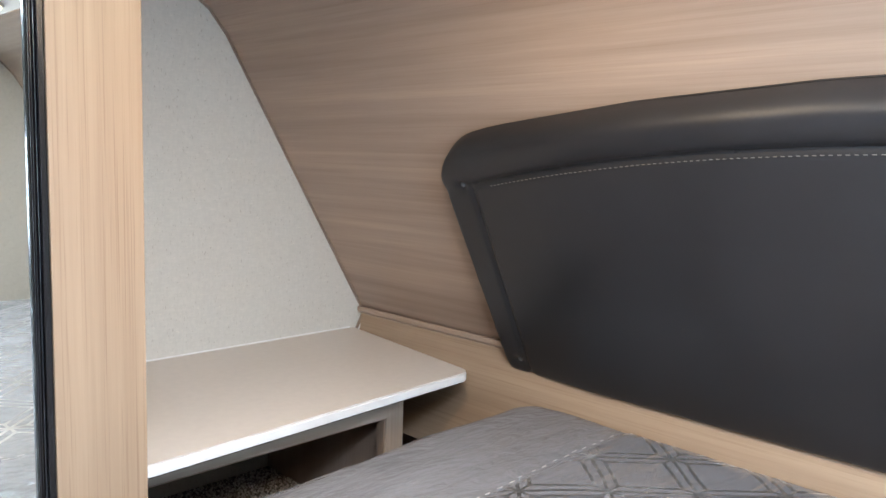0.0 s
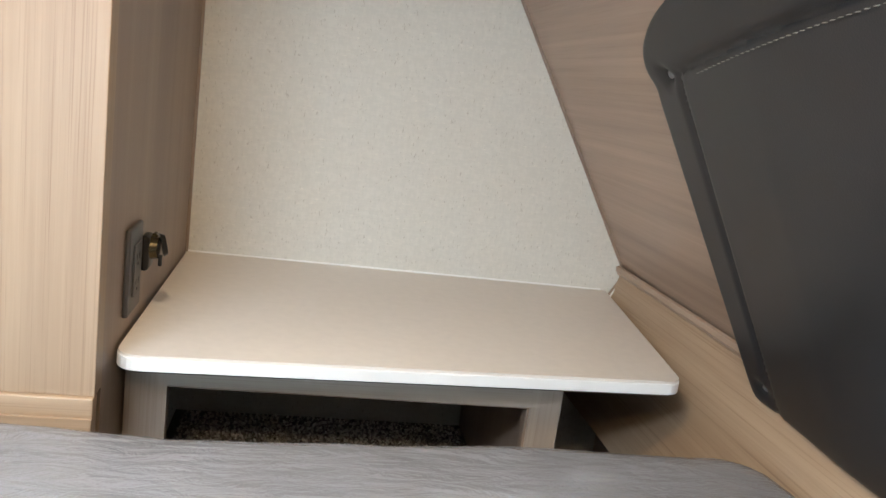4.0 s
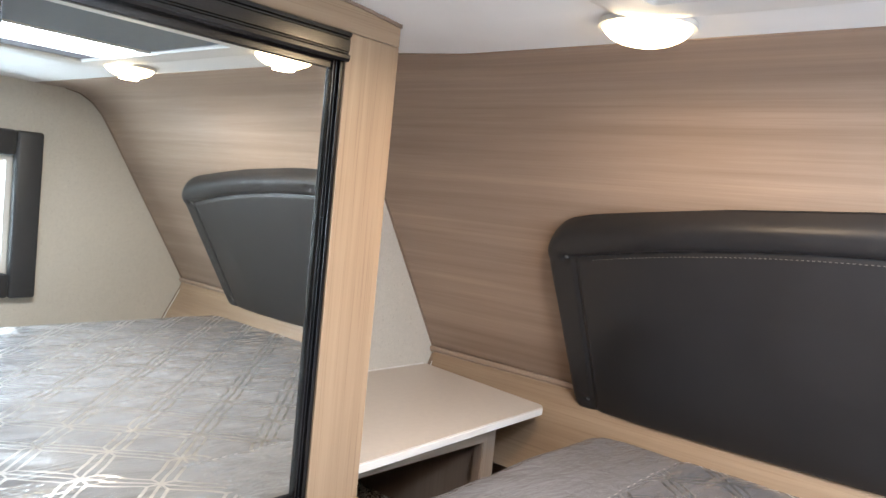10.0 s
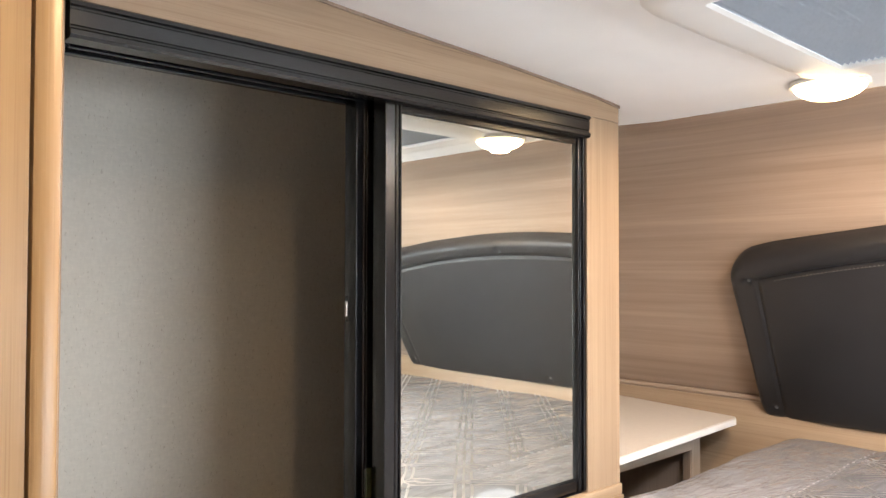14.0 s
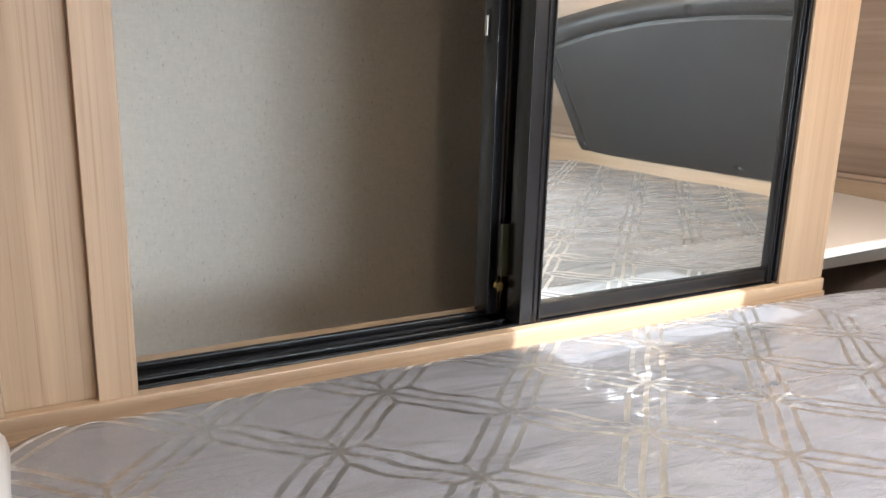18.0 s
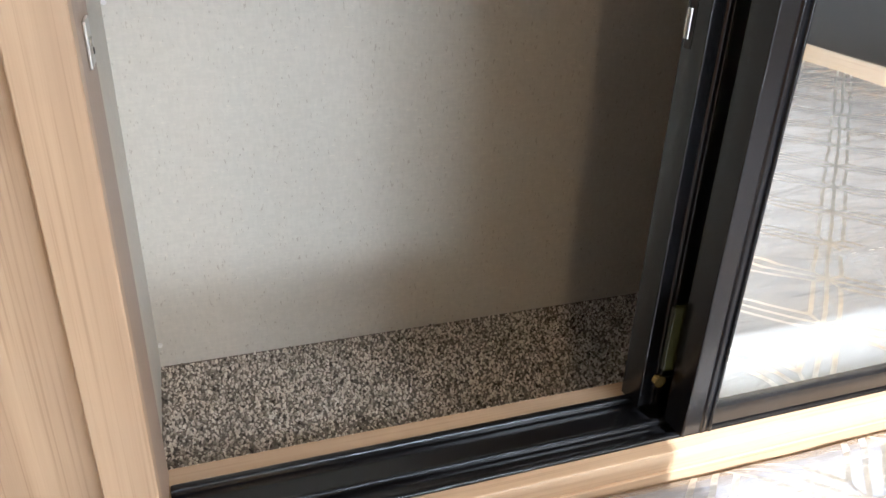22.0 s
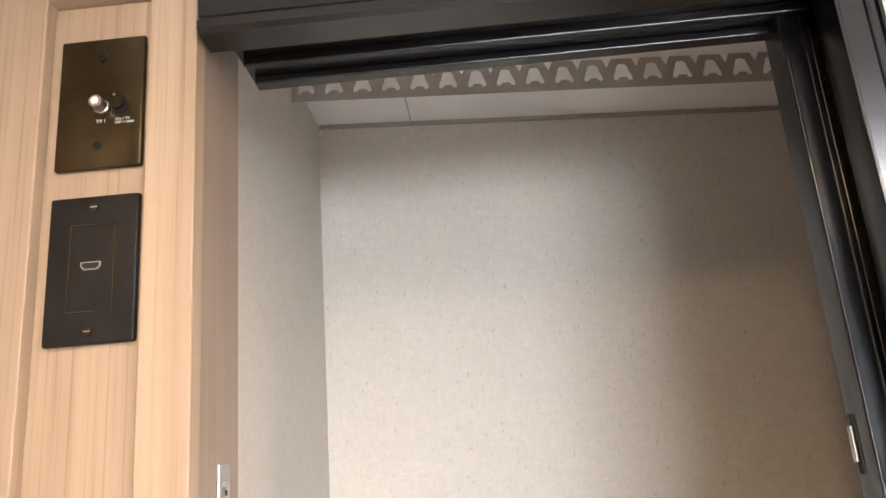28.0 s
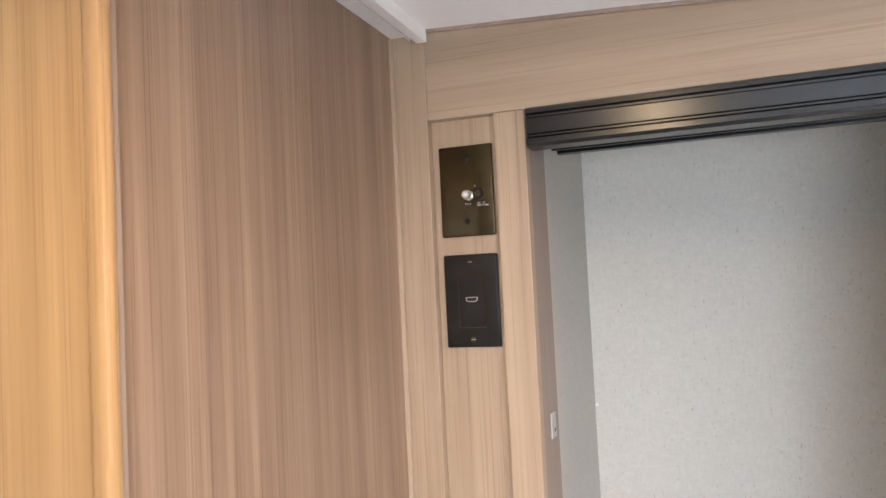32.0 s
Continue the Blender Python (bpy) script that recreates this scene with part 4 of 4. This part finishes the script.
hb_piece("centre_panel", True, "smooth charcoal vinyl centre panel")
hb_piece("border_roll", False, "rolled charcoal vinyl border")
back_pts = [(float(u + HC), float(s)) for u, s in outline[::6]]
part("backing", prism(back_pts, "z", 0.0005, 0.0045), M_VINYL, hb)
for bu, bs_ in buttons:
    bm = bmesh.new()
    bmesh.ops.create_uvsphere(bm, u_segments=14, v_segments=8, radius=0.0058, matrix=Matrix.Translation((bu + HC, bs_, pad_z(bu, bs_) + 0.0012)) @ Matrix.Diagonal((1, 1, 0.55, 1)))
    covered = bs_ > 0.55
    part("button", bm, M_VINYL if covered else M_BUTTON, hb, "vinyl-covered stud" if covered else "small grey stud", smooth=True)
bm = bmesh.new()
for k in range(150):
    u = -0.725 + k * 0.0097
    s = seam_top(u) - 0.0095
    z = max(pad_z(u, s - 0.004), pad_z(u + 0.006, s), pad_z(u, s), pad_z(u, s - 0.008))
    box(bm, u + HC, u + HC + 0.0048, s - 0.00032, s + 0.00032, z - 0.001, z + 0.0007)
part("stitching", bm, M_THREAD, hb, "pale top-stitching")
hb.matrix_world = HB

# ---- nightstand ----
ns = empty("nightstand", "low bedside cabinet with an open front and a beige top", "nightstand")


def corner(cx, cy, r, a0, a1, n=7):
    return [(cx + r * math.cos(radians(a0 + (a1 - a0) * k / (n - 1))), cy + r * math.sin(radians(a0 + (a1 - a0) * k / (n - 1)))) for k in range(n)]


X0N, X1N, YL, YR, ZN = X_POST + 0.002, 1.212, 1.060, 1.099, 0.802
BACK_N = [(1.281, Y_OUT - 0.002), (X0N, Y_OUT - 0.002)]


def top_outline(r):
    return corner(X0N + 0.030, YL + 0.030, r, 180, 273) + corner(X1N - 0.030, YR + 0.031, r, 273, 352) + BACK_N


part("top", prism(top_outline(0.0285), "z", ZN - 0.0035, ZN), M_SHELF, ns, "beige laminate top")
part("edge_band", prism(top_outline(0.030), "z", ZN - 0.0205, ZN - 0.0038, bevel=0.0015), M_EDGE, ns, "white edge band")
# added dark sheet: deepens the shade below the overhang, stops bounce off the edge band
part("underside", prism(top_outline(0.024), "z", ZN - 0.0236, ZN - 0.0207), M_SHADE_BOARD, ns, "dark board added to deepen the shade under the top")
YC, ZU = 1.139, ZN - 0.0238
part("stile", boxes((X0N, 0.494, YC, YC + 0.02, 0.480, ZU)), M_CABWOOD_Z, ns)
part("stile", boxes((0.999, 1.045, YC, YC + 0.02, 0.480, ZU)), M_CABWOOD_Z, ns)
part("top_rail", boxes((0.494, 0.999, YC, YC + 0.02, 0.732, ZU)), M_CABWOOD, ns)
part("inner_bead", boxes((0.9955, 0.999, YC + 0.004, YC + 0.026, 0.60, 0.732), (0.494, 0.9955, YC + 0.004, YC + 0.026, 0.7285, 0.732)), M_SIDE, ns)
# side panel coloured dark to stand for the shade beside the cabinet
part("side_panel", boxes((1.016, 1.038, YC + 0.02, Y_OUT - 0.003, 0.480, ZU)), M_SHADE_BOARD, ns)
part("side_lining", boxes((1.0125, 1.0157, YC + 0.021, Y_OUT - 0.004, 0.482, ZU - 0.001)), M_SIDE, ns, "brown inner side of the cabinet")
part("floor_panel", boxes((X0N, 1.19, YC - 0.02, Y_OUT - 0.003, 0.465, 0.480)), M_CARPET, ns)

# ---- sockets on the end panel ----
DY, DZ = 0.051, -0.010
out = empty("wall_outlet", "grey-brown double wall outlet on the wardrobe end panel", "outlet")
part("plate", box(bmesh.new(), X_POST - 0.001, X_POST + 0.006, 1.062 + DY, 1.132 + DY, 0.839 + DZ, 0.953 + DZ, bevel=0.0025, seg=3), M_OUTLET, out, smooth=True)
part("insert", box(bmesh.new(), X_POST + 0.006, X_POST + 0.0085, 1.080 + DY, 1.114 + DY, 0.862 + DZ, 0.930 + DZ, bevel=0.001, seg=2), M_OUTLET, out)
for z in (0.880 + DZ, 0.913 + DZ):
    for y in (1.090 + DY, 1.103 + DY):
        part("slot", boxes((X_POST + 0.0083, X_POST + 0.0088, y - 0.0009, y + 0.0009, z - 0.004, z + 0.004)), M_DARK, out)
    part("slot", disc(bmesh.new(), pose(X_POST + 0.0085, 1.0965 + DY, z - 0.010, 0, 90, 0), 0.0024, 0.0006, 10), M_DARK, out)
usb = empty("power_socket", "dark round power socket with its cap flipped open", "socket")
part("body", box(bmesh.new(), X_POST - 0.001, X_POST + 0.012, 1.142 + DY, 1.180 + DY, 0.880 + DZ, 0.928 + DZ, bevel=0.005, seg=3), M_PLATE2, usb, smooth=True)
part("ring", disc(bmesh.new(), pose(X_POST + 0.016, 1.161 + DY, 0.910 + DZ, 0, 90, 0), 0.0165, 0.010, 28, 0.0145), M_PLATE, usb, smooth=True)
part("socket_well", disc(bmesh.new(), pose(X_POST + 0.0213, 1.161 + DY, 0.910 + DZ, 0, 90, 0), 0.0105, 0.0008, 24), M_DARK, usb)
cap_p = part("cap", disc(bmesh.new(), pose(X_POST + 0.027, 1.166 + DY, 0.914 + DZ, 0, 78, 16), 0.0165, 0.006, 28, 0.0135), M_PLATE2, usb, "flipped open rubber cap", smooth=True)
part("tab", boxes((X_POST + 0.021, X_POST + 0.026, 1.160 + DY, 1.167 + DY, 0.884 + DZ, 0.900 + DZ), bevel=0.0015), M_PLATE2, cap_p)
part("hinge", disc(bmesh.new(), pose(X_POST + 0.014, 1.172 + DY, 0.925 + DZ, 90, 0, 0), 0.004, 0.012, 14), M_PLATE, usb)

# ---- roof hatch ----
hatch = empty("roof_hatch", "white roof hatch with a half-drawn pleated blind", "skylight")


def ring_frame(steps):
    """A moulded frame: loops of rounded rectangles, each (outset, height, corner radius)."""
    bm = bmesh.new()
    loops = []
    for o, z, r in steps:
        x0, x1, y0, y1 = SKY_X0 - o, SKY_X1 + o, SKY_Y0 - o, SKY_Y1 + o
        loop = corner(x1 - r, y1 - r, r, 0, 90, 8) + corner(x0 + r, y1 - r, r, 90, 180, 8) + corner(x0 + r, y0 + r, r, 180, 270, 8) + corner(x1 - r, y0 + r, r, 270, 360, 8)
        loops.append([bm.verts.new((x, y, z)) for x, y in loop])
    for a_, b_ in zip(loops[:-1], loops[1:]):
        n = len(a_)
        for i in range(n):
            bm.faces.new((a_[i], a_[(i + 1) % n], b_[(i + 1) % n], b_[i]))
    bmesh.ops.recalc_face_normals(bm, faces=bm.faces)
    return bm


fr = part("frame", ring_frame([(0.0, 1.70, 0.008), (0.0, 1.608, 0.008), (0.004, 1.603, 0.010), (0.030, 1.600, 0.03), (0.055, 1.599, 0.05), (0.072, 1.603, 0.065), (0.084, 1.614, 0.074), (0.088, 1.65, 0.076)]), M_WHITE, hatch, smooth=True)
bm = bmesh.new()
n_pl = 34
y_a, y_b = 0.190, SKY_Y1 - 0.001
prev = None
for k in range(2 * n_pl + 1):
    y = y_a + (y_b - y_a) * k / (2 * n_pl)
    z = 1.609 + (0.006 if k % 2 else 0.0)
    cur = (bm.verts.new((SKY_X0 + 0.003, y, z)), bm.verts.new((SKY_X1 - 0.003, y, z)))
    if prev:
        bm.faces.new((prev[0], prev[1], cur[1], cur[0]))
    prev = cur
part("pleated_blind", bm, M_BLIND, hatch, "blue-grey pleated blind, half drawn")
part("blind_bar", boxes((SKY_X0 + 0.002, SKY_X1 - 0.002, 0.180, 0.190, 1.604, 1.618), bevel=0.002), M_WHITE, hatch)
part("fly_screen", boxes((SKY_X0 + 0.003, SKY_X1 - 0.003, SKY_Y0 + 0.001, -0.070, 1.610, 1.612)), M_SCREEN, hatch, "folded grey fly screen")
part("screen_bar", boxes((SKY_X0 + 0.002, SKY_X1 - 0.002, -0.070, -0.062, 1.604, 1.618), bevel=0.002), M_WHITE, hatch)


def puck(x, y, z):
    p = empty("ceiling_puck_lamp", "round warm ceiling puck lamp, switched on", "lamp", (x, y, z), group="puck lamps")
    bm = bmesh.new()
    bmesh.ops.create_uvsphere(bm, u_segments=28, v_segments=14, radius=0.066)
    bmesh.ops.delete(bm, geom=[v for v in bm.verts if v.co.z > 0.001], context="VERTS")
    for v in bm.verts:
        v.co.z *= 0.46
    part("diffuser", bm, M_PUCK, p, smooth=True)
    part("rim", disc(bmesh.new(), Matrix.Translation((0, 0, 0.0)), 0.072, 0.008, 32), M_WHITE, p)


PUCKS = ((0.535, 0.585, 1.604), (0.535, -0.13, 1.604), (-0.615, 0.20, 1.677))
for p in PUCKS:
    puck(*p)

# ---- carpet pile ----
def pile(name, x0, x1, y0, y1, z, step, label):
    rng = np.random.default_rng(7)
    vs, fs = [], []
    for x in np.arange(x0, x1, step):
        for y in np.arange(y0, y1, step):
            cx, cy = x + rng.uniform(-0.4, 0.4) * step, y + rng.uniform(-0.4, 0.4) * step
            r, h, a = step * rng.uniform(0.45, 0.75), rng.uniform(0.003, 0.006), rng.uniform(0, 6.28)
            b = len(vs)
            lean = rng.uniform(-0.003, 0.003, 2)
            for k in range(3):
                vs.append((cx + r * math.cos(a + k * 2.094), cy + r * math.sin(a + k * 2.094), z))
            for k in range(3):
                vs.append((cx + lean[0] + 0.6 * r * math.cos(a + 0.5 + k * 2.094), cy + lean[1] + 0.6 * r * math.sin(a + 0.5 + k * 2.094), z + h))
            for k in range(3):
                k2 = (k + 1) % 3
                fs.append((b + k, b + k2, b + 3 + k2, b + 3 + k))
            fs.append((b + 3, b + 4, b + 5))
    me = bpy.data.meshes.new(name)
    me.from_pydata(vs, [], fs)
    me.materials.append(M_TUFT)
    ob = new(name, me)
    return tagged(ob, label, "carpet", "", "stuff")


pile("wardrobe_carpet", -0.748, 0.25, 1.114, Y_OUT - 0.004, 0.553, 0.0046, "speckled brown loop-pile carpet on the wardrobe floor")
pile("nightstand_carpet", 0.46, 1.01, 1.165, Y_OUT - 0.006, 0.479, 0.0062, "speckled dark loop-pile carpet inside the bedside cabinet")

# ---- lamps ----
area("sky_light", (0.190, 0.059, 1.612), (0.190, 0.059, 0), 0.46, 0.235, SKY_W, (0.97, 0.98, 1.0))
area("window_light", (0.08, Y_FAR - 0.06, 1.105), (0.08, 1, 1.105), 0.95, 0.40, WIN_W, (0.88, 0.95, 1.0))
for x, y, z in PUCKS:
    lamp = new("puck_light", bpy.data.lights.new("puck_light", "AREA"))
    lamp.data.shape, lamp.data.size, lamp.data.energy, lamp.data.color = "DISK", 0.05, PUCK_W if x > 0 else 1.6, (1.0, 0.66, 0.36)
    lamp.matrix_world = look((x, y, z - 0.0325), (x, y, 0))
